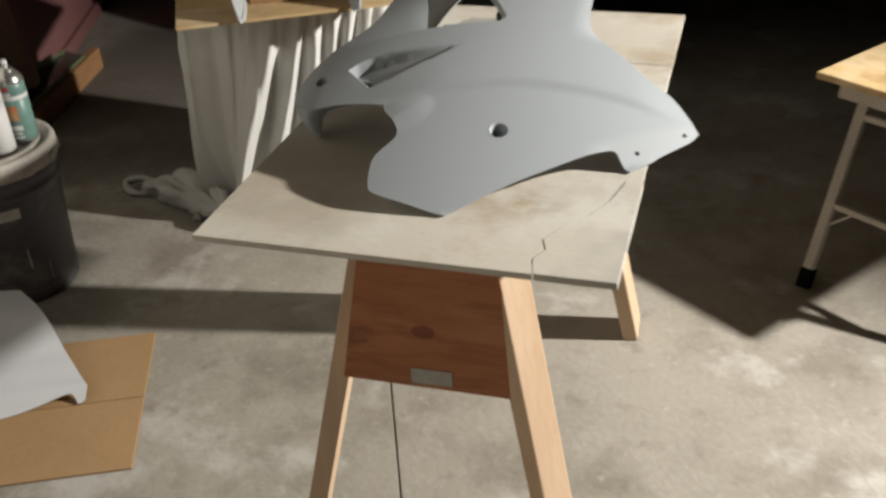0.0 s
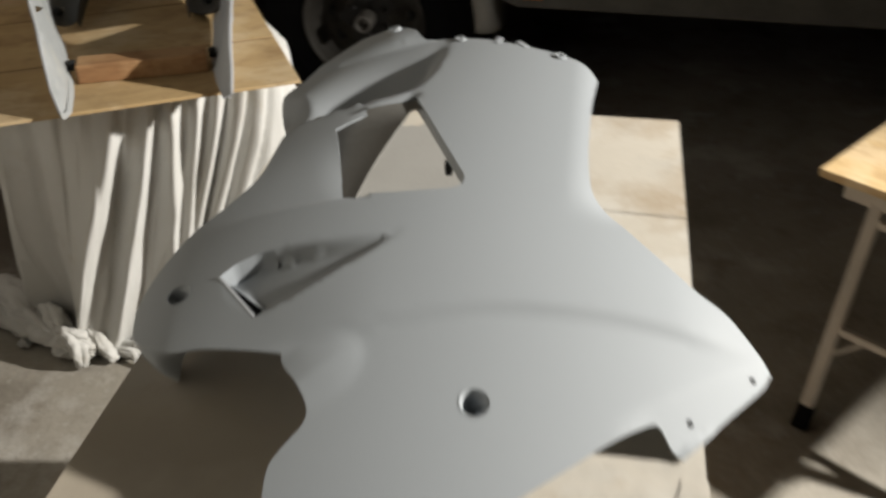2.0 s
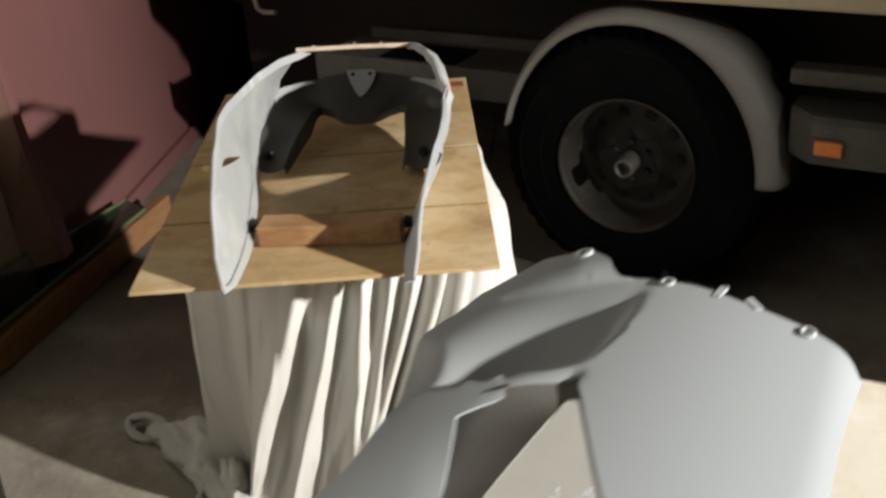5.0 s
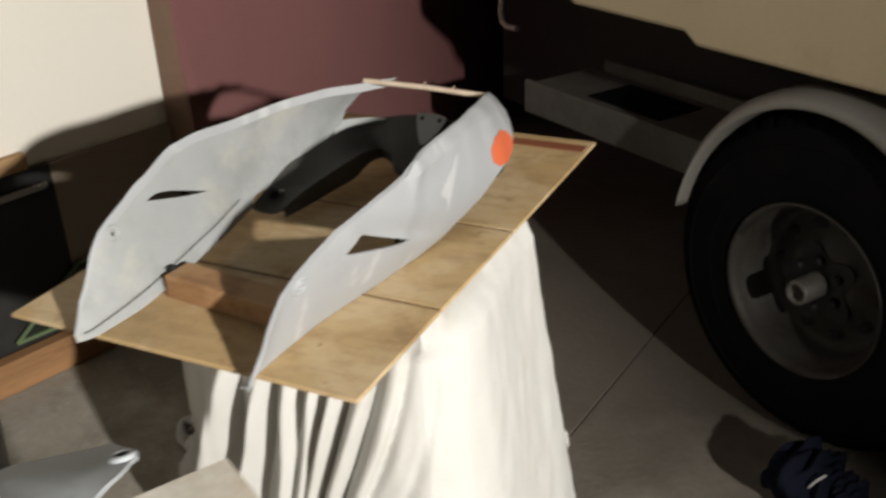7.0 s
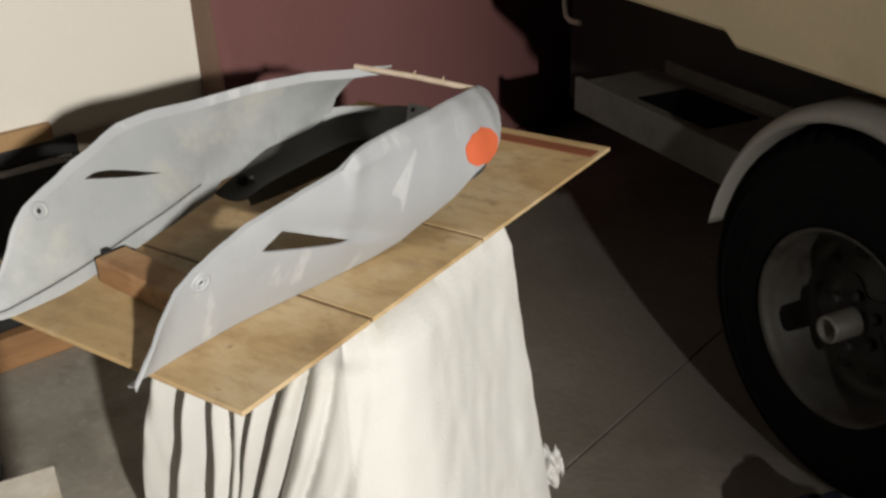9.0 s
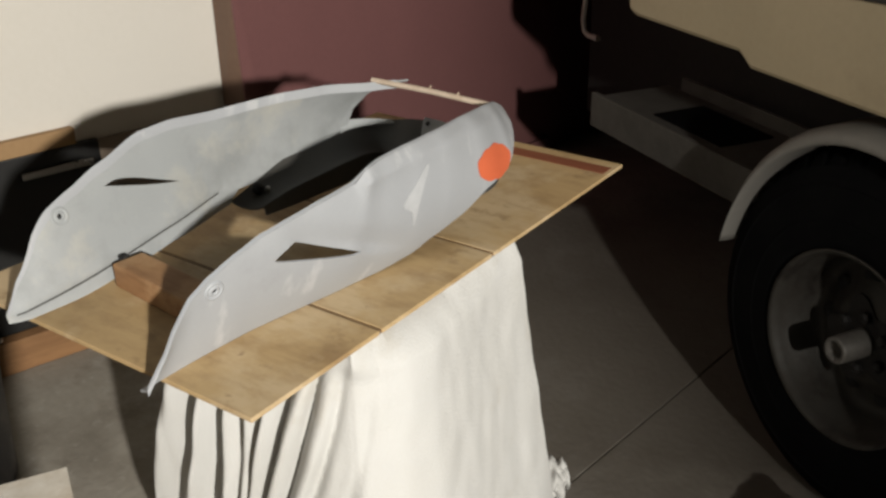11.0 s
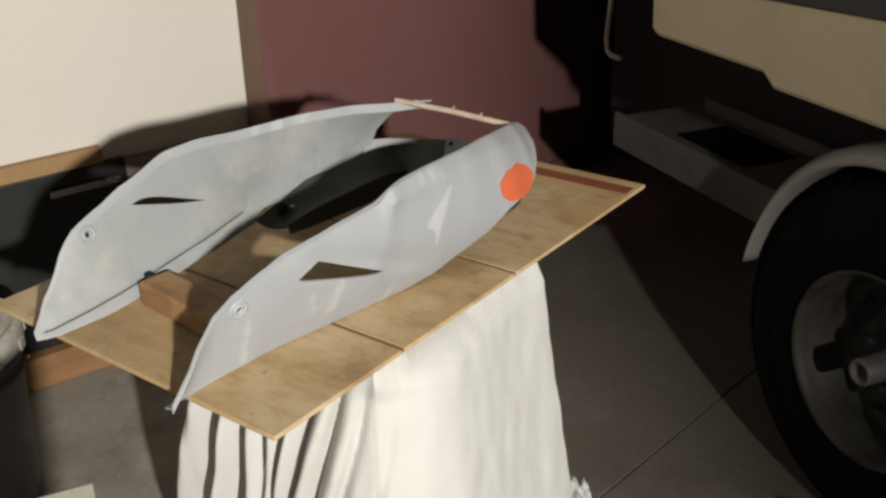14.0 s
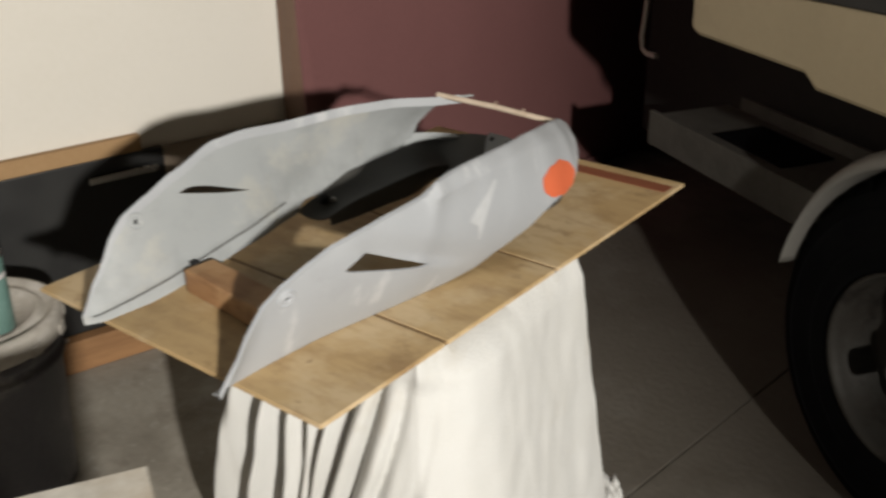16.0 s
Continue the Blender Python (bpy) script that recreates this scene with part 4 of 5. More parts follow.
def skirt_point(s, h):
    """s runs round the table from the front left corner; h from the top (0) to the ground (1)."""
    w, d = TX1 - TX0, TY1 - TY0
    per = 2 * (w + d)
    q = (s % 1.0) * per
    if q < w:
        base, out, front, flat = Vector((TX0 + q, TY0 + SKEW * (1 - q / w) + LEAN * smoothstep(0.20, 0.0, q) * smoothstep(0.0, 0.25, h))), Vector((0, -1)), 1.0, 0.0
    elif q < w + d:
        base, out, front, flat = Vector((TX1, TY0 + q - w)), Vector((1, 0)), 0.4 * smoothstep(0.10, 0.0, q - w), 1.0
    elif q < 2 * w + d:
        base, out, front, flat = Vector((TX1 - (q - w - d), TY1)), Vector((0, 1)), 0.0, 1.5
    else:
        base, out, front, flat = Vector((TX0, TY1 - (q - 2 * w - d) * (d - SKEW - LEAN * smoothstep(0.0, 0.25, h)) / d)), Vector((-1, 0)), 0.6, 0.0
    cx, cy = (TX0 + TX1) / 2, (TY0 + TY1) / 2
    radial = Vector(((base.x - cx) / (w / 2), (base.y - cy) / (d / 2)))
    corner = min(abs(radial.x), abs(radial.y))
    out = (out + 0.8 * corner ** 6 * radial).normalized()
    if abs(q - w) < 0.12:
        # the front right corner is soft and round
        turn = radians(90) * (q - w + 0.12) / 0.24
        out = Vector((math.sin(turn), -math.cos(turn)))
        base += Vector((-1, 1)) * (0.12 - abs(q - w)) ** 2 / 0.48 * smoothstep(0.0, 0.08, h)
    k = q if q < 2 * w + d * 0.5 else q - per
    u = k - 0.030 * h * math.sin(k * 9 + 0.6)
    fold, edge = 0.0, 9.0
    for at, wide, deep, slant in FOLDS:
        e = u - at - slant * h
        fold -= 0.62 * deep * math.exp(-(e / (wide * (1 + 0.8 * h))) ** 2)
        if deep > 0.9:
            edge = min(edge, abs(e))
    pleat = 0.45 * fold + 0.30 * smoothstep(0.0, 0.04, edge) + 0.30 * noise.noise(Vector((k * 16, h * 2.2, 4.0))) + 0.16 * noise.noise(Vector((k * 60, h * 6, 1.0))) + 0.5 * (0.25 - abs(noise.noise(Vector((k * 22 + h * 2.5, h * 1.4, 7.0)))))
    pleat *= 0.35 + 0.65 * smoothstep(0.10, 0.19, k) if k > -0.01 else 1.0
    for at, slant, wide, high in RIDGES:
        pleat += high * math.exp(-((k - at - slant * h) / wide) ** 2)
    soft = 1.2 * noise.noise(Vector((k * 7, h * 2.0, 0.3))) + 0.5 * noise.noise(Vector((k * 22 + h * 5, h * 3.0, 1.3))) + 0.16 * noise.noise(Vector((k * 60, h * 16.0, 2.3)))
    soft += 3.0 * (0.22 - abs(noise.noise(Vector((k * 6.0 + h * 3.2, h * 0.8, 5.0)))))
    if q < w + d:
        turn = smoothstep(w - 0.17, w + 0.12, q)
        front, flat = (1 - turn) ** 1.2, turn
    elif q < 2 * w + d:
        flat = 1.0 + 0.5 * smoothstep(0.0, 0.12, q - w - d) * smoothstep(2 * w + d, 2 * w + d - 0.15, q)
    amp = smoothstep(0.0, 0.18, h)
    shoulder = 0.010 + 0.026 * smoothstep(w + d * 0.9, w + d * 0.25, q)
    flare = flat * (shoulder * smoothstep(0, 0.05, h) + (0.106 - shoulder) * h ** 1.1) + front * (0.020 * smoothstep(0, 0.3, h) - 0.012 * h)
    p = base + out * (flare + front * (0.004 + 0.017 * amp) * pleat + flat * 0.0045 * h * soft + 0.002 * noise.noise(Vector((k * 30, h * 14, 2.0))))
    x, y = p.x, p.y
    if q > 2 * w + d:
        x -= 0.035 * h
    if q < w:
        x -= 0.035 * h * smoothstep(0.08, 0.0, q)
        # the front hangs askew, drawn towards the knot
        x -= 0.13 * h ** 1.15 * smoothstep(0.03, 0.20, q) * smoothstep(w + 0.03, w - 0.10, q)
        x += 0.07 * smoothstep(0.55, 1.0, h) * smoothstep(0.10, 0.0, q)
    return (x, y, TZ * (1 - h) + 0.003)


bm = bmesh.new()
NS, NH = 1000, 44
grid = [[bm.verts.new(skirt_point(i / NS, j / NH)) for i in range(NS)] for j in range(NH + 1)]
for j in range(NH):
    for i in range(NS):
        bm.faces.new((grid[j][i], grid[j][(i + 1) % NS], grid[j + 1][(i + 1) % NS], grid[j + 1][i]))
bm.faces.new(grid[0])
thicken(part("sheet", bm, CLOTH, cloth, smooth=True), 0.002)


def crumple(name, points, r, parent, mat, seed, squash=0.7, pleats=0.25):
    """A bunched roll of fabric along a line."""
    pts = curve_points(points, 26)
    bm = bmesh.new()
    rings = []
    n = 52
    for i, p in enumerate(pts):
        t = i / (len(pts) - 1)
        d = (pts[min(i + 1, len(pts) - 1)] - pts[max(i - 1, 0)]).normalized()
        x = d.cross(Vector((0, 0, 1))).normalized()
        rr = r * (0.55 + 0.45 * math.sin(math.pi * min(max(t, 0.04), 0.96)))
        rings.append([])
        for k in range(n):
            a = 2 * math.pi * k / n + 2.5 * t
            v = Vector((math.cos(a), math.sin(a), seed + 7 * t))
            f = 0.92 + 0.50 * noise.noise(v * 1.3)
            for o, s in ((1.0, 0.8), (0.6, 1.7), (0.15, 4.0)):
                f += pleats * 2.2 * o * (0.30 - abs(noise.noise(Vector((v.x * s, v.y * s, v.z * s * 0.8)) + Vector((seed * 3, 0, 0)))))
            q = p + (x * math.cos(a - 2.5 * t) + Vector((0, 0, squash)) * math.sin(a - 2.5 * t)) * rr * f
            rings[-1].append(bm.verts.new((q.x, q.y, max(q.z, 0.002 + 0.002 * (k % 3)))))
    for a, b in zip(rings, rings[1:]):
        for k in range(n):
            bm.faces.new((a[k], a[(k + 1) % n], b[(k + 1) % n], b[k]))
    bm.faces.new(rings[0][::-1])
    bm.faces.new(rings[-1])
    return part(name, bm, mat, parent, smooth=True)


def twist(name, points, radii, seed, strands=3, turns=1.0, flat=0.85):
    """A twisted hank of cloth along a line, with creases between its strands."""
    pts = curve_points(points, 12)
    bm = bmesh.new()
    rings, n = [], 48
    for i, p in enumerate(pts):
        t = i / (len(pts) - 1)
        k = t * (len(radii) - 1)
        r = radii[int(k)] + (radii[min(int(k) + 1, len(radii) - 1)] - radii[int(k)]) * (k - int(k))
        d = (pts[min(i + 1, len(pts) - 1)] - pts[max(i - 1, 0)]).normalized()
        x = d.cross(Vector((0.1, 0.05, 1))).normalized()
        y = x.cross(d)
        rings.append([])
        for j in range(n):
            a = 2 * math.pi * j / n
            v = Vector((math.cos(a), math.sin(a), seed + 5 * t))
            e = a + 0.55 * noise.noise(v * 0.9) + 2 * math.pi * turns * t
            f = 0.50 + 0.50 * abs(math.cos(strands * e / 2)) ** 0.7 + 0.30 * noise.noise(v * 1.6) + 0.22 * (0.3 - abs(noise.noise(v * 3.4))) + 0.10 * noise.noise(v * 6.5)
            q = p + (x * math.cos(a) + y * flat * math.sin(a)) * r * f
            rings[-1].append(bm.verts.new((q.x, q.y, max(q.z, 0.002 + 0.002 * (j % 3)))))
    for a, b in zip(rings, rings[1:]):
        for j in range(n):
            bm.faces.new((a[j], a[(j + 1) % n], b[(j + 1) % n], b[j]))
    bm.faces.new(rings[0][::-1])
    bm.faces.new(rings[-1])
    return part(name, bm, CLOTH, cloth, smooth=True)


def coil(name, centre, u, v, r, seed, start=0, sweep=300, strands=2, fat=None):
    """A turn of cloth about a centre."""
    c, u, v = Vector(centre), Vector(u), Vector(v)
    pts = [c + u * math.cos(a) + v * math.sin(a) for a in [radians(start + sweep * k / 10) for k in range(11)]]
    return twist(name, pts, fat or [r * 0.8, r, r, r * 0.8], seed, strands, 0.5, 1.0)


twist("gathered_hem", [(-0.215, 0.53, 0.022), (-0.155, 0.49, 0.034), (-0.10, 0.445, 0.045), (-0.04, 0.365, 0.05), (0.0, 0.30, 0.05), (0.03, 0.245, 0.045)], [0.018, 0.038, 0.062, 0.060, 0.048, 0.030], 1.0, 7, 0.35, 0.85)
twist("gathered_hem", [(-0.17, 0.465, 0.014), (-0.10, 0.395, 0.02), (-0.04, 0.325, 0.02), (0.01, 0.26, 0.03)], [0.010, 0.024, 0.024, 0.018], 15.0, 3, 0.9)
twist("gathered_hem", [(-0.04, 0.44, 0.03), (-0.005, 0.36, 0.055), (0.02, 0.29, 0.07), (0.035, 0.24, 0.07)], [0.006, 0.026, 0.028, 0.018], 21.0, 4, 0.3)
coil("loop", (-0.228, 0.543, 0.022), (-0.044, 0.024, 0.0), (0.010, 0.017, 0.016), 0.013, 17.0, -150, 310)
coil("knot", (0.052, 0.218, 0.042), (0.026, -0.010, 0.010), (-0.006, -0.012, 0.026), 0.024, 4.0, 20, 320, 3)
coil("knot", (0.050, 0.212, 0.030), (-0.030, 0.016, 0.0), (0.012, -0.012, 0.018), 0.019, 9.0, -40, 250, 2)
twist("knot", [(0.020, 0.245, 0.065), (0.040, 0.205, 0.075), (0.060, 0.180, 0.05), (0.062, 0.168, 0.012)], [0.014, 0.022, 0.022, 0.012], 6.0, 3, 0.4)
twist("strand", [(0.080, 0.250, 0.085), (0.098, 0.212, 0.062), (0.116, 0.186, 0.034), (0.132, 0.168, 0.010)], [0.012, 0.019, 0.022, 0.012], 7.0, 2, 0.5, 0.7)
twist("tuft", [(-0.070, 0.310, 0.004), (-0.060, 0.302, 0.012), (-0.048, 0.294, 0.004)], [0.006, 0.013, 0.006], 3.0, 3, 0.3)
for k, (p, q, r) in enumerate((((0.150, 0.185, 0.022), (0.176, 0.132, 0.005), 0.010), ((0.165, 0.180, 0.020), (0.190, 0.128, 0.006), 0.008), ((0.185, 0.178, 0.022), (0.208, 0.137, 0.005), 0.011), ((0.215, 0.180, 0.02), (0.232, 0.150, 0.006), 0.010))):
    middle = (Vector(p) + Vector(q)) / 2 + Vector((0.006 * (-1) ** k, 0, 0.008))
    twist("frayed_end", [p, middle, q], [r * 1.3, r, r * 0.4], 30.0 + k, 2, 0.4, 0.7)
twist("gathered_hem", [(0.130, 0.195, 0.015), (0.180, 0.182, 0.022), (0.235, 0.182, 0.024), (0.30, 0.195, 0.02)], [0.014, 0.024, 0.022, 0.020], 12.0, 5, 0.6)
crumple("gathered_hem", [(0.47, 0.70, 0.06), (0.53, 0.75, 0.07), (0.56, 0.78, 0.08)], 0.036, cloth, CLOTH, 12.0, 1.1)
crumple("gathered_hem", [(0.30, 0.18, 0.02), (0.45, 0.17, 0.025), (0.58, 0.18, 0.02), (0.635, 0.28, 0.02), (0.645, 0.50, 0.02), (0.62, 0.63, 0.05)], 0.028, cloth, CLOTH, 9.0)

# ---- pine boards on the draped table ----
board2 = thing("pine_board", B2, "light pine board made of three planks", "board")
cuts = [0.0, 0.232, 0.500, 0.935]
for i, (y0, y1) in enumerate(zip(cuts, cuts[1:])):
    part("plank", box(0.0, 0.563, y0 + (0.0033 if i else 0), y1 - (0.0033 if i < 2 else 0), 0.6680, 0.6745, 0.0015), PINE, board2)
for y in cuts[1:-1]:
    part("groove", box(0.002, 0.561, y - 0.0036, y + 0.0036, 0.6682, 0.6735), GROOVE, board2, "dark seam between planks")
part("stained_strip", box(0.20, 0.555, 0.872, 0.906, 0.6746, 0.6756, 0.0003), RUST_WOOD, board2, "red stained strip near the edge")

# ---- tail fairing ----
TAIL = pose(-0.388, 2.996, 0.675, 0, 0, 11.5)
tail = thing("tail_fairing", TAIL, "light grey primed motorcycle tail fairing with sanded patches", "fairing")


def profile(a, table):
    """Reads a smooth profile from (place, value) pairs."""
    for (a0, v0), (a1, v1) in zip(table, table[1:]):
        if a <= a1:
            t = min(max((a - a0) / (a1 - a0), 0), 1)
            return v0 + (v1 - v0) * (t * t * (3 - 2 * t) * 0.4 + t * 0.6)
    return table[-1][1]


# flanks, as pairs of (place along the tail, value): height and reach of the top line, reach of the foot, bulge, low line
TOP = [(-0.030, 0.011), (0.008, 0.058), (0.042, 0.110), (0.062, 0.126), (0.098, 0.138), (0.150, 0.157), (0.228, 0.1815), (0.280, 0.1845), (0.360, 0.178), (0.490, 0.178), (0.560, 0.175), (0.670, 0.163), (0.726, 0.158)]
LEFT_TOP = [(-0.030, 0.0), (0.0, -0.012), (0.045, -0.019), (0.150, -0.037), (0.230, -0.048), (0.350, -0.052), (0.450, -0.045), (0.550, -0.028), (0.670, 0.002), (0.726, 0.018)]
LEFT_FOOT = [(-0.030, 0.004), (-0.008, 0.015), (0.093, 0.014), (0.255, -0.001), (0.361, -0.020), (0.450, -0.030), (0.726, -0.040)]
LEFT_BULGE = [(0.10, 0.0), (0.33, 0.0125), (0.50, 0.025), (0.65, 0.038), (0.726, 0.030)]
LOW = [(-0.030, 0.0), (0.060, 0.001), (0.165, 0.011), (0.250, 0.020), (0.360, 0.029), (0.385, 0.045), (0.496, 0.041), (0.505, 0.061), (0.590, 0.060), (0.638, 0.064), (0.645, 0.092), (0.650, 0.112), (0.657, 0.130), (0.668, 0.150), (0.690, 0.1565), (0.726, 0.1565)]
TOP_R = [(-0.008, 0.006), (0.017, 0.044), (0.028, 0.066), (0.040, 0.084), (0.058, 0.107), (0.083, 0.1235), (0.118, 0.140), (0.155, 0.1545), (0.192, 0.162), (0.243, 0.170), (0.306, 0.175), (0.316, 0.189), (0.354, 0.189), (0.417, 0.188), (0.488, 0.185), (0.576, 0.180), (0.663, 0.170), (0.713, 0.159), (0.736, 0.147)]
SPAN_R = TOP_R[:10] + [(0.306, 0.177), (0.370, 0.185), (0.417, 0.187)] + TOP_R[14:]
RIGHT_TOP = [(-0.020, 0.285), (0.020, 0.294), (0.086, 0.3065), (0.120, 0.312), (0.190, 0.322), (0.245, 0.324), (0.305, 0.321), (0.354, 0.312), (0.417, 0.304), (0.488, 0.292), (0.576, 0.270), (0.663, 0.243), (0.713, 0.220), (0.736, 0.214)]
RIGHT_FOOT = [(-0.020, 0.271), (0.090, 0.262), (0.160, 0.259), (0.320, 0.268), (0.400, 0.271), (0.600, 0.275), (0.736, 0.260)]
RIGHT_BULGE = [(0.05, 0.0), (0.17, 0.008), (0.314, 0.021), (0.50, 0.030), (0.618, 0.036), (0.736, 0.036)]
LOW_R = [(-0.008, 0.0), (0.140, 0.001), (0.385, 0.003), (0.443, 0.010), (0.474, 0.028), (0.530, 0.046), (0.590, 0.074), (0.652, 0.086), (0.700, 0.110), (0.722, 0.128), (0.736, 0.143)]


def side_panel(place, top, low, a0, a1, hole, mirror):
    """One flank of the tail: a curved wall from the low line to the top line with one slit."""
    poly = [(a0 + (a1 - a0) * k / 60, profile(a0 + (a1 - a0) * k / 60, low)) for k in range(61)]
    poly += [(a1 + (a0 - a1) * k / 60, profile(a1 + (a0 - a1) * k / 60, top)) for k in range(61)]
    lines = [[(a0 + 0.012 + 0.02 * k, left_crease(a0 + 0.012 + 0.02 * k) + o) for k in range(19)] for o in (-0.004, 0.0, 0.004)] if mirror else ()
    bm = sheet(poly, hole, lambda a, h: 0.0, 0.008, lines)
    for v in bm.verts:
        a, h = v.co.x, v.co.y
        v.co = Vector((place(a, h), a, h))
    ob = part("side_panel", bm, PRIMER_SANDED if mirror else PRIMER_LIGHT, tail, smooth=True)
    return thicken(ob, 0.003, 0.0)


def left_crease(a):
    return 0.010 + 0.12 * a


def left_place(a, h):
    u = min(max(h / profile(a, TOP), 0.0), 1.05)
    foot = profile(a, LEFT_FOOT)
    x = foot + (profile(a, LEFT_TOP) - foot) * u - profile(a, LEFT_BULGE) * 4 * u * (1 - u)
    if a < 0.36:
        x -= 0.003 * math.exp(-((h - left_crease(a)) / 0.0025) ** 2)
    return x


def right_place(a, h):
    u = min(max(h / profile(a, SPAN_R), 0.0), 1.08)
    fold = smoothstep(0.304, 0.318, a) * (1 - 0.75 * smoothstep(0.60, 0.72, a))
    foot = profile(a, RIGHT_FOOT)
    x = foot + (profile(a, RIGHT_TOP) - foot) * u + 0.016 * fold * u ** 9 + profile(a, RIGHT_BULGE) * 4 * u * (1 - u)
    # flange folded in along the rear of the top
    x -= 1.25 * fold * max(0.0, h - profile(a, TOP_R) + 0.0135)
    # hollow that runs up from the slit
    d = side((a, h), (0.185, 0.128), (0.325, 0.070))
    x -= 0.006 * smoothstep(-0.004, 0.003, d) * (1 - smoothstep(0.004, 0.045, d)) * smoothstep(0.17, 0.23, a) * smoothstep(0.45, 0.32, a)
    return x


def on_flank(place, a, h):
    """A pose on a flank, its z pointing away from the surface."""
    e = 0.004
    n = Vector((1, -(place(a + e, h) - place(a - e, h)) / (2 * e), -(place(a, h + e) - place(a, h - e)) / (2 * e)))
    return Matrix.Translation((place(a, h), a, h)) @ n.to_track_quat("Z", "Y").to_matrix().to_4x4()


bm = bmesh.new()
rows = []
for k in range(60):
    a = -0.018 + 0.365 * k / 59
    c = left_crease(a)
    rows.append([bm.verts.new((left_place(a, c) + 0.0022, a, c + o)) for o in (-0.0013, 0.0013)])
for r0, r1 in zip(rows, rows[1:]):
    bm.faces.new((r0[0], r0[1], r1[1], r1[0]))
thicken(part("seam", bm, TRAY_DARK, tail, "dark seam along the fold"), 0.0012, 0.0)
slit_l = even([tuple(p.to_2d()) for p in curve_points([(0.153, 0.1275, 0), (0.153, 0.1275, 0), (0.172, 0.1305, 0), (0.20, 0.1245, 0), (0.232, 0.1125, 0), (0.280, 0.0935, 0), (0.280, 0.0935, 0), (0.231, 0.1045, 0), (0.186, 0.1175, 0)], 4, True)], 0.004)
slit_r = even([tuple(p.to_2d()) for p in curve_points([(0.172, 0.111, 0), (0.172, 0.111, 0), (0.186, 0.121, 0), (0.201, 0.1265, 0), (0.208, 0.1245, 0), (0.247, 0.1045, 0), (0.318, 0.0685, 0), (0.318, 0.0685, 0), (0.300, 0.070, 0), (0.251, 0.084, 0), (0.187, 0.104, 0)], 4, True)], 0.004)
side_panel(left_place, TOP, LOW, -0.030, 0.726, [slit_l, ring(0.0745, 0.1115, 0.006, 12)], True)
side_panel(right_place, TOP_R, LOW_R, -0.008, 0.736, [slit_r, ring(0.087, 0.1035, 0.005, 12)], False)
for place, a, h, mat in ((left_place, 0.0745, 0.1115, PRIMER_SANDED), (right_place, 0.087, 0.1035, PRIMER_LIGHT)):
    part("bolt_boss", lathe([(0.0135, 0.0005), (0.013, 0.0034), (0.0105, 0.0040), (0.010, 0.0022), (0.0072, 0.0022), (0.0066, 0.0042), (0.0038, 0.0042), (0.0038, -0.002)], 22), mat, tail, m=on_flank(place, a, h), smooth=True)
    part("bolt_hole", lathe([(0, 0.0012), (0.0038, 0.0012)], 14), SHADE_BLACK, tail, m=on_flank(place, a, h))
# folded rims along the top lines
for place, top, inward, a0, a1 in ((left_place, TOP, 1, -0.028, 0.70), (right_place, TOP_R, -1, -0.006, 0.72)):
    bm = bmesh.new()
    rows = []
    for k in range(61):
        a = a0 + (a1 - a0) * k / 60
        h = profile(a, top)
        x, w = place(a, h), (0.003 if inward > 0 else 0.005)
        rows.append([bm.verts.new(p) for p in ((x, a, h), (x + inward * w * 0.5, a, h + 0.0015), (x + inward * w, a, h - 0.004), (x + inward * (w + 0.001), a, h - 0.012))])
    for r0, r1 in zip(rows, rows[1:]):
        for i in range(3):
            bm.faces.new((r0[i], r0[i + 1], r1[i + 1], r1[i]))
    thicken(part("top_rim", bm, PRIMER_LIGHT, tail, smooth=True), 0.002, 0.0)
# orange mark near the rear end
mark = [(0.614 + 0.050 * math.cos(t) * (1 + 0.03 * math.sin(5 * t + 1)), 0.106 + 0.026 * math.sin(t) * (1 + 0.05 * math.cos(9 * t)) - 0.004 * math.cos(t)) for t in [2 * math.pi * k / 40 for k in range(40)]]
bm = sheet(mark, [], lambda a, h: 0.0, 0.007)
for v in bm.verts:
    v.co = Vector((right_place(v.co.x, v.co.y) + 0.0028, v.co.x, v.co.y))
thicken(part("orange_patch", bm, ORANGE_PAINT, tail, "orange paint patch"), 0.0012, 0.0)

# white filler smeared down the flank
smear = even([tuple(p.to_2d()) for p in curve_points([(0.440, 0.155, 0), (0.415, 0.135, 0), (0.391, 0.112, 0), (0.409, 0.097, 0), (0.418, 0.071, 0), (0.423, 0.102, 0), (0.435, 0.132, 0), (0.448, 0.153, 0)], 4, True)], 0.004)
bm = sheet(smear, [], lambda a, h: 0.0, 0.006)
for v in bm.verts:
    v.co = Vector((right_place(v.co.x, v.co.y) + 0.0022, v.co.x, v.co.y))
thicken(part("filler_smear", bm, FILLER, tail, "white filler smear"), 0.0006, 0.0)

# dark inner tray: a horseshoe with a shelf that slopes in from the flanks and a turned-down inner edge
SHELF = [((left_place(0.365, 0.033), 0.365, 0.033), (0.004, 0.397, 0.022), 0.010), ((left_place(0.430, 0.045), 0.430, 0.045), (0.006, 0.450, 0.034), 0.010),
         ((left_place(0.500, 0.062), 0.500, 0.062), (0.011, 0.520, 0.043), 0.014), ((left_place(0.570, 0.064), 0.570, 0.064), (0.017, 0.574, 0.050), 0.018),
         ((left_place(0.620, 0.070), 0.620, 0.070), (0.020, 0.618, 0.052), 0.032), ((-0.034, 0.676, 0.082), (0.030, 0.650, 0.047), 0.034),
         ((0.010, 0.692, 0.092), (0.058, 0.642, 0.044), 0.030), ((0.060, 0.697, 0.102), (0.085, 0.614, 0.042), 0.028), ((0.114, 0.698, 0.106), (0.114, 0.608, 0.042), 0.028)]
shelf = list(SHELF)
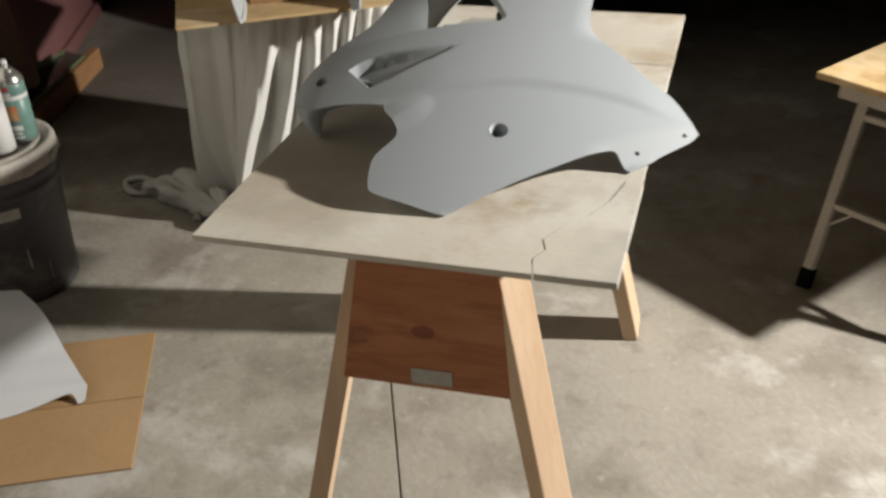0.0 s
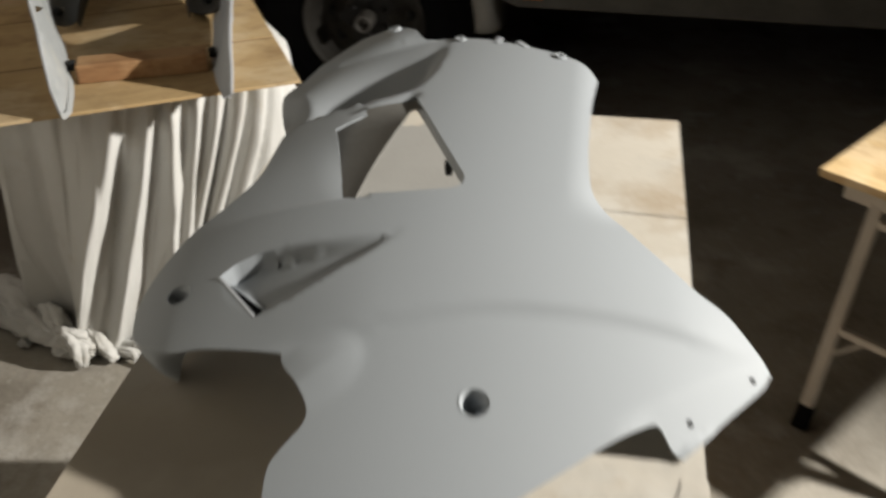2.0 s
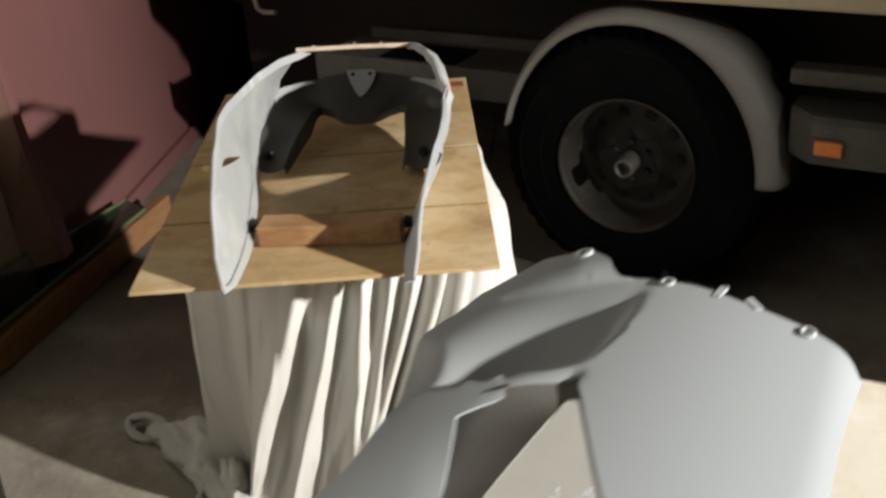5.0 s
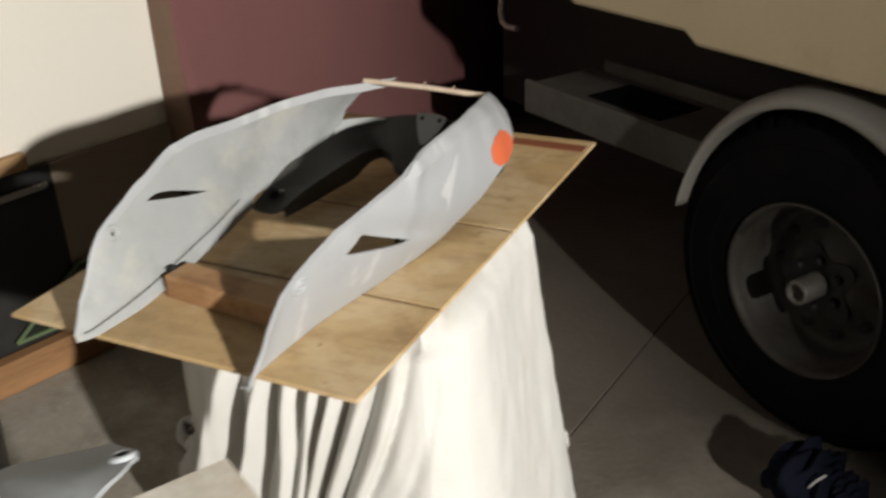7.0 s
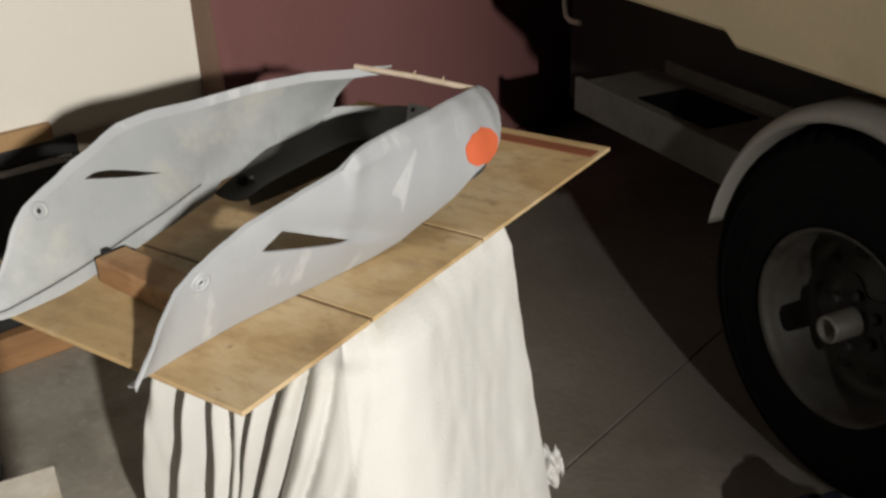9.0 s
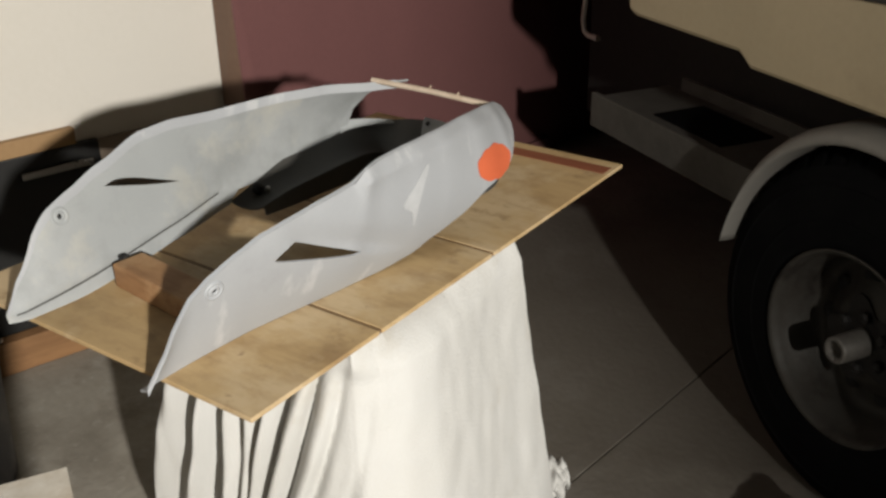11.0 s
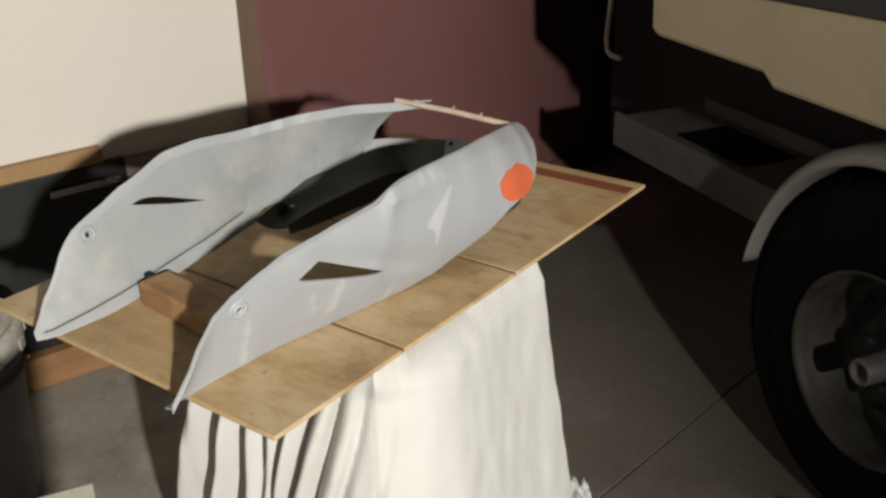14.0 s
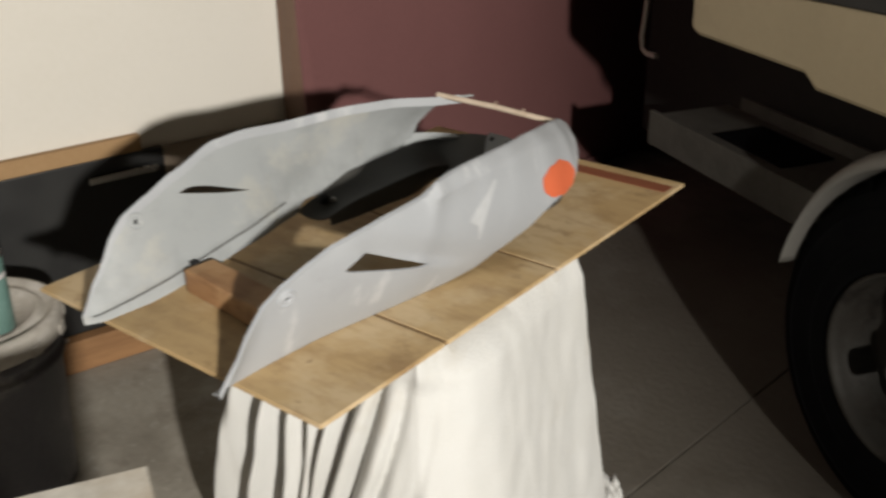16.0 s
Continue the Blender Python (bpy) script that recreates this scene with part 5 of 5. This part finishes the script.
for (ox, oa, oh), (ix, ia, ih), low in reversed(SHELF[:-1]):
    shelf.append(((right_place(oa, oh) - 0.003 if oa < 0.63 else 0.228 - ox, oa, oh), (0.234 - ix, ia, ih), low))
outer_line, inner_line = curve_points([o for o, _, _ in shelf], 6), curve_points([i for _, i, _ in shelf], 6)
low_line = curve_points([(low, 0.1 * k, 0) for k, (_, _, low) in enumerate(shelf)], 6)
bm = bmesh.new()
rows = []
for o, i, w in zip(outer_line, inner_line, low_line):
    row = [o + (i - o) * k - Vector((0, 0, 0.034 * k * (1 - k))) for k in (0.0, 0.15, 0.35, 0.6, 0.85, 1.0)]
    inward = (i - o).normalized()
    row += [i + inward * 0.003 - Vector((0, 0, 0.004)), Vector((i.x, i.y, w.x)) + inward * 0.004]
    rows.append([bm.verts.new(p) for p in row])
for r0, r1 in zip(rows, rows[1:]):
    for k in range(7):
        bm.faces.new((r0[k], r0[k + 1], r1[k + 1], r1[k]))
thicken(part("inner_tray", bm, TRAY_DARK, tail, "dark grey plastic inner tray", smooth=True), 0.003, 0.0, 40)
for x, s in ((-0.030, 1), (0.262, -1)):
    part("bolt", lathe([(0.009, -0.010), (0.009, 0.003), (0.0055, 0.003), (0.0055, 0.006), (0, 0.006)], 12), SHADE_BLACK, tail, "black bolt head", m=pose(x, 0.418, 0.040, 0, 35 * s, 0), smooth=True)
part("bolt", lathe([(0.0035, -0.008), (0.0035, 0.002), (0.0025, 0.003), (0, 0.003)], 12), CHROME, tail, "small bright bolt", m=pose(-0.024, 0.432, 0.037, 0, 40, 0), smooth=True)
# pale strip from each flank onto the tray, painted for its lit flange top
for m in (Matrix.Identity(4), Matrix.Translation((0.234, 0, 0)) @ Matrix.Diagonal((-1, 1, 1, 1))):
    bm = bmesh.new()
    rows = []
    for k in range(9):
        t = k / 8
        a, x = 0.630 + 0.062 * t, left_place(0.630, 0.07) + 0.074 * t * t
        low, high = 0.070 + 0.019 * t, 0.089 + 0.003 * t
        rows.append([bm.verts.new(m @ Vector(p)) for p in ((x - 0.002, a + 0.002, high), (x + 0.001, a - 0.001, (low + high) / 2), (x + 0.005, a - 0.004, low))])
    for r0, r1 in zip(rows, rows[1:]):
        for i in range(2):
            bm.faces.new((r0[i], r0[i + 1], r1[i + 1], r1[i]))
    thicken(part("lit_flange_strip", bm, PRIMER_SANDED, tail, smooth=True), 0.002, 0.0)
# grey mounting tab on the back of the tray
bm = bmesh.new()
tab = curve_points([(0.086, 0.690, 0.1085), (0.100, 0.694, 0.112), (0.130, 0.694, 0.112), (0.146, 0.689, 0.108), (0.136, 0.667, 0.083), (0.118, 0.652, 0.069), (0.104, 0.662, 0.078)], 4, True)
bm.faces.new([bm.verts.new(p) for p in tab])
thicken(part("bracket", bm, PRIMER_LIGHT, tail, "small grey mounting tab"), 0.003, 0.0)
for x in (0.099, 0.135):
    part("bracket_hole", lathe([(0, 0.001), (0.0042, 0.001), (0.0042, -0.002)], 12), SHADE_BLACK, tail, m=pose(x, 0.6855, 0.1055, 48, 0, 0))
part("spreader_stick", tube([(-0.008, 0.664, 0.1670), (0.050, 0.674, 0.1655), (0.107, 0.684, 0.1640), (0.165, 0.691, 0.1615), (0.222, 0.700, 0.1585)], 0.0048, 8), STICK_WOOD, tail, "thin pale wooden stick")
for x, a, h in ((0.104, 0.683, 0.171), (0.158, 0.690, 0.168)):
    part("splinter", bar((x, a, h - 0.006), (x + 0.006, a, h + 0.003), 0.003, 0.002, 0.0005), STICK_WOOD, tail)

for x in (left_place(0.14, 0.03) + 0.012, right_place(0.14, 0.03) - 0.012):
    part("clip", box(x - 0.007, x + 0.007, 0.136, 0.148, 0.020, 0.038, 0.003), SHADE_BLACK, tail, "black spring clip")

block = part("wood_block", box(0.019, 0.252, 0.118, 0.168, 0.0, 0.036, 0.004), BLOCK_WOOD, m=TAIL)
tagged(block, "short weathered lumber offcut on the pine board", "wood block")

# ---- second low table ----
T2 = pose(0.975, 3.044, 0, 0, 0, -48)
tray = thing("folding_table", T2, "small folding table with a pine top and cream metal legs", "table")
part("tabletop", box(0, 0.607, 0, 0.88, 0.488, 0.505, 0.003), PINE, tray)
part("apron", box(0.035, 0.572, 0.05, 0.065, 0.435, 0.487, 0.003), TRAY_LEG, tray)
part("apron", box(0.035, 0.572, 0.815, 0.83, 0.435, 0.487, 0.003), TRAY_LEG, tray)
for y, s in ((0.075, -1), (0.805, 1)):
    for x, k in ((0.10, -1), (0.507, 1)):
        part("leg", bar((x, y, 0.475), (x - k * 0.022, y + s * 0.176, 0.03), 0.026, 0.024, 0.004), TRAY_LEG, tray)
        part("foot", bar((x - k * 0.0215, y + s * 0.168, 0.05), (x - k * 0.023, y + s * 0.186, 0.001), 0.032, 0.030, 0.004), RUBBER, tray, "black rubber foot")
    part("crossbar", bar((0.103, y + s * 0.026, 0.41), (0.504, y + s * 0.026, 0.41), 0.016, 0.016, 0.003), TRAY_LEG, tray)
    part("crossbar", bar((0.112, y + s * 0.106, 0.205), (0.495, y + s * 0.106, 0.205), 0.016, 0.016, 0.003), TRAY_LEG, tray)
    part("brace", bar((0.116, y + s * 0.128, 0.150), (0.18, y + s * 0.106, 0.203), 0.006, 0.006, 0.001), TRAY_LEG, tray)

# unseen curved sheet on the folding table, added to cast its top's shadow
bm = bmesh.new()
rows = []
for k in range(25):
    t = k / 24
    x, y = 0.33 + 0.10 * t + 0.05 * math.sin(math.pi * t), 0.20 + 0.62 * t
    top = 0.16 + 0.08 * math.sin(math.pi * min(t * 1.1, 1))
    rows.append([bm.verts.new((x + 0.05 * math.sin(math.pi * j / 8), y, 0.5065 + top * j / 8)) for j in range(9)])
for r0, r1 in zip(rows, rows[1:]):
    for j in range(8):
        bm.faces.new((r0[j], r0[j + 1], r1[j + 1], r1[j]))
half = part("shadow_sheet", bm, PRIMER, m=T2, smooth=True)
tagged(thicken(half, 0.0035), "unseen grey curved sheet added on the folding table to shadow its top", "fairing")

# ---- parked motorhome ----
VEH = pose(0.093, 4.212, 0, 0, 0, -13.5)
van = thing("motorhome", VEH, "beige motorhome parked with one wheel in view", "vehicle")
bm = bmesh.new()
section = [(0.03, 0.0), (0.004, 0.001), (0.0, 0.008), (-0.02, 0.57), (0.0, 1.77), (1.9, 1.77), (1.9, 0.0)]
loops = [[bm.verts.new((x, y, min(low + z, 2.6))) for y, z in section] for x, low in ((-0.735, 0.840), (-0.715, 0.832), (-0.37, 0.832), (-0.335, 0.808), (3.2, 0.800))]
bm.faces.new(loops[0])
bm.faces.new(loops[-1][::-1])
for l0, l1 in zip(loops, loops[1:]):
    for i in range(7):
        bm.faces.new((l0[i], l0[(i + 1) % 7], l1[(i + 1) % 7], l1[i]))
part("body", bm, BEIGE, van)
part("belt_trim", box(-0.40, 3.2, -0.012, 0.012, 0.984, 1.06, 0.004), BLACK_PLASTIC, van, "black rubber belt trim", m=pose(0, 0, 0, 0, -2.5, 0))
part("panel_seam", box(-0.07, 0.6, -0.0022, 0.01, 0.893, 0.896), BLACK_PLASTIC, van, "thin dark panel seam", m=pose(0, 0, 0, 0, -2.5, 0))
part("underbody", box(-1.6, 3.2, 0.45, 1.85, 0.30, 0.80), UNDERBODY, van)
part("bonnet", box(-1.75, -0.95, 0.55, 1.8, 0.55, 1.9, 0.03), UNDERBODY, van)
bm = bmesh.new()
for xs, z0, z1 in (((-1.05, -0.36), 0.465, 0.555),):
    box(xs[0], xs[1], 0.13, 0.36, 0.53, 0.542, 0.003, bm)
    part("step_front", box(xs[0], xs[1], 0.114, 0.129, z0, z1, 0.003), STEP_METAL, van)
    part("step_side", box(xs[0], xs[0] + 0.012, 0.131, 0.36, z0, 0.529, 0.003), STEP_METAL, van)
    part("step_riser", box(xs[0] + 0.05, xs[1], 0.361, 0.373, 0.53, 0.575, 0.003), STEP_METAL, van)
    part("step_mat", box(xs[0] + 0.20, xs[0] + 0.46, 0.17, 0.32, 0.5425, 0.546, 0.001), RUBBER, van, "dark worn tread on the step")
part("step", bm, STEP_METAL, van, "dull grey metal step")
# flared arch over the wheel: a thin lip in front that widens to a broad flank behind
bm = bmesh.new()
rows = []
for k in range(61):
    deg = 167 - 166 * k / 60
    c, s = math.cos(math.radians(deg)), math.sin(math.radians(deg))
    r0 = 0.336 + 0.036 * max(s, 0.0) ** 2
    r1 = r0 + 0.012 + 0.020 * smoothstep(165, 110, deg) + 0.036 * smoothstep(80, 45, deg)
    proud = 0.006 + 0.018 * smoothstep(90, 30, deg)
    rows.append([bm.verts.new((-0.018 + r * c, y, 0.372 + r * s)) for r, y in ((r0, 0.12), (r0, -proud + 0.010), (r0 + 0.002, -proud), (r0 + 0.25 * (r1 - r0), -proud - 0.004), (r0 + 0.75 * (r1 - r0), -proud + 0.006), (r1, 0.022), (r1 + 0.002, 0.12))])
for r0, r1 in zip(rows, rows[1:]):
    for i in range(7):
        bm.faces.new((r0[i], r0[(i + 1) % 7], r1[(i + 1) % 7], r1[i]))
bm.faces.new(rows[0])
bm.faces.new(rows[-1][::-1])
part("fender", bm, FENDER, van, "grey flared wheel arch", smooth=True)
bm = bmesh.new()
plan = [(0.375, 0.12), (0.375, 0.03), (0.435, -0.03), (2.6, -0.03), (2.6, 0.12)]
loops = [[bm.verts.new((x, y + (0.012 if z > 0.57 and y < 0.1 else 0), z)) for x, y in plan] for z in (0.465, 0.563, 0.575)]
bm.faces.new(loops[0][::-1])
bm.faces.new(loops[2])
for l0, l1 in zip(loops, loops[1:]):
    for i in range(5):
        bm.faces.new((l0[i], l0[(i + 1) % 5], l1[(i + 1) % 5], l1[i]))
part("skirt", bm, STEP_METAL, van, "grey lower side rail")
part("skirt", box(0.36, 2.6, 0.05, 0.12, 0.62, 0.66, 0.01), STEP_METAL, van)
lens = part("marker_lamp", box(0.445, 0.505, -0.042, -0.028, 0.49, 0.525, 0.004), AMBER, van, "amber side marker lamp")
part("rim", box(0.441, 0.509, -0.036, -0.029, 0.486, 0.529, 0.003), STEP_METAL, lens)
wheel = new("wheel")
wheel.parent = van
wheel.matrix_basis = pose(-0.018, 0.032, 0.372, 90, 0, 0)
tyre = lathe([(0.176, 0.0), (0.184, 0.022), (0.20, 0.026), (0.235, 0.024), (0.238, 0.0255), (0.243, 0.024), (0.295, 0.020), (0.298, 0.022), (0.303, 0.019), (0.330, 0.008), (0.350, -0.012), (0.364, -0.040), (0.3705, -0.075), (0.371, -0.12), (0.369, -0.18), (0.352, -0.21), (0.30, -0.225), (0.176, -0.19)], 144)
for v in tyre.verts:
    r = math.hypot(v.co.x, v.co.y)
    if r > 0.348 and int(round(math.atan2(v.co.y, v.co.x) / (2 * math.pi) * 144)) % 3 == 0:
        v.co.x, v.co.y = v.co.x * (r - 0.008) / r, v.co.y * (r - 0.008) / r
part("tyre", tyre, RUBBER, wheel)
rim = lathe([(0.174, -0.17), (0.174, -0.01), (0.179, 0.020), (0.185, 0.026), (0.183, 0.030), (0.176, 0.024), (0.171, 0.010), (0.169, -0.010), (0.163, -0.016), (0.160, -0.055), (0.152, -0.072), (0.140, -0.076), (0.118, -0.066), (0.098, -0.056), (0.082, -0.040), (0.070, -0.036), (0.0, -0.036)], 72)
part("rim", rim, STEEL, wheel, "dirty pressed steel rim", smooth=True)
for k in range(10):
    a = 2 * math.pi * k / 10
    # black disc on the rim, painted as the shade in a vent
    part("vent_hole", lathe([(0, 0.0015), (0.0165, 0.0015), (0.0175, -0.004)], 18), SHADE_BLACK, wheel, m=Matrix.Translation((0.116 * math.cos(a), 0.116 * math.sin(a), -0.0635)), smooth=True)
for k in range(6):
    a = 2 * math.pi * (k + 0.5) / 6
    part("lug_nut", lathe([(0.011, -0.042), (0.011, -0.022), (0.006, -0.018), (0, -0.018)], 6), GREASE, wheel, m=Matrix.Translation((0.052 * math.cos(a), 0.052 * math.sin(a), 0)))
star = [(0.075 * (1 - 0.22 * math.cos(5 * t)) * math.cos(t), 0.075 * (1 - 0.22 * math.cos(5 * t)) * math.sin(t)) for t in [2 * math.pi * k / 50 for k in range(50)]]
bm = sheet(star, [], lambda x, y: -0.036, 0.012)
thicken(part("hub_flange", bm, GREASE, wheel, "greasy dark hub flange"), 0.004)
part("hub", lathe([(0.027, -0.036), (0.026, 0.034), (0.024, 0.038), (0.018, 0.038), (0.017, 0.005), (0, 0.005)], 32), HUB_METAL, wheel, "round metal hub sleeve", smooth=True)
part("mirror_bracket", tube([(-1.36, 0.30, 1.0), (-1.41, 0.31, 0.735), (-1.422, 0.31, 0.65), (-1.412, 0.31, 0.617), (-1.39, 0.31, 0.608), (-1.34, 0.31, 0.610)], 0.008), WHITE_PAINT, van, "white bent tube bracket")

bag = thing("dark_bag", Matrix.Identity(4), "crumpled navy fabric bag on the concrete by the wheel", "bag")
crumple("pouch", [(0.15, 4.09, 0.055), (0.21, 4.06, 0.075), (0.285, 4.05, 0.05)], 0.078, bag, NAVY, 3.0, 0.9, 0.16)
crumple("flap", [(0.265, 4.06, 0.10), (0.30, 4.045, 0.075), (0.325, 4.03, 0.04)], 0.034, bag, NAVY, 8.0, 0.9, 0.3)
strap = part("strap", tube(curve_points([(0.236, 3.990, 0.110), (0.247, 3.996, 0.128), (0.258, 4.008, 0.139)], 4), 0.0022, 8), WHITE_TIN, bag, "thin pale strap", smooth=True)
part("buckle", box(0.283, 0.291, 3.976, 3.982, 0.066, 0.073, 0.001), CHROME, bag, "small metal buckle")
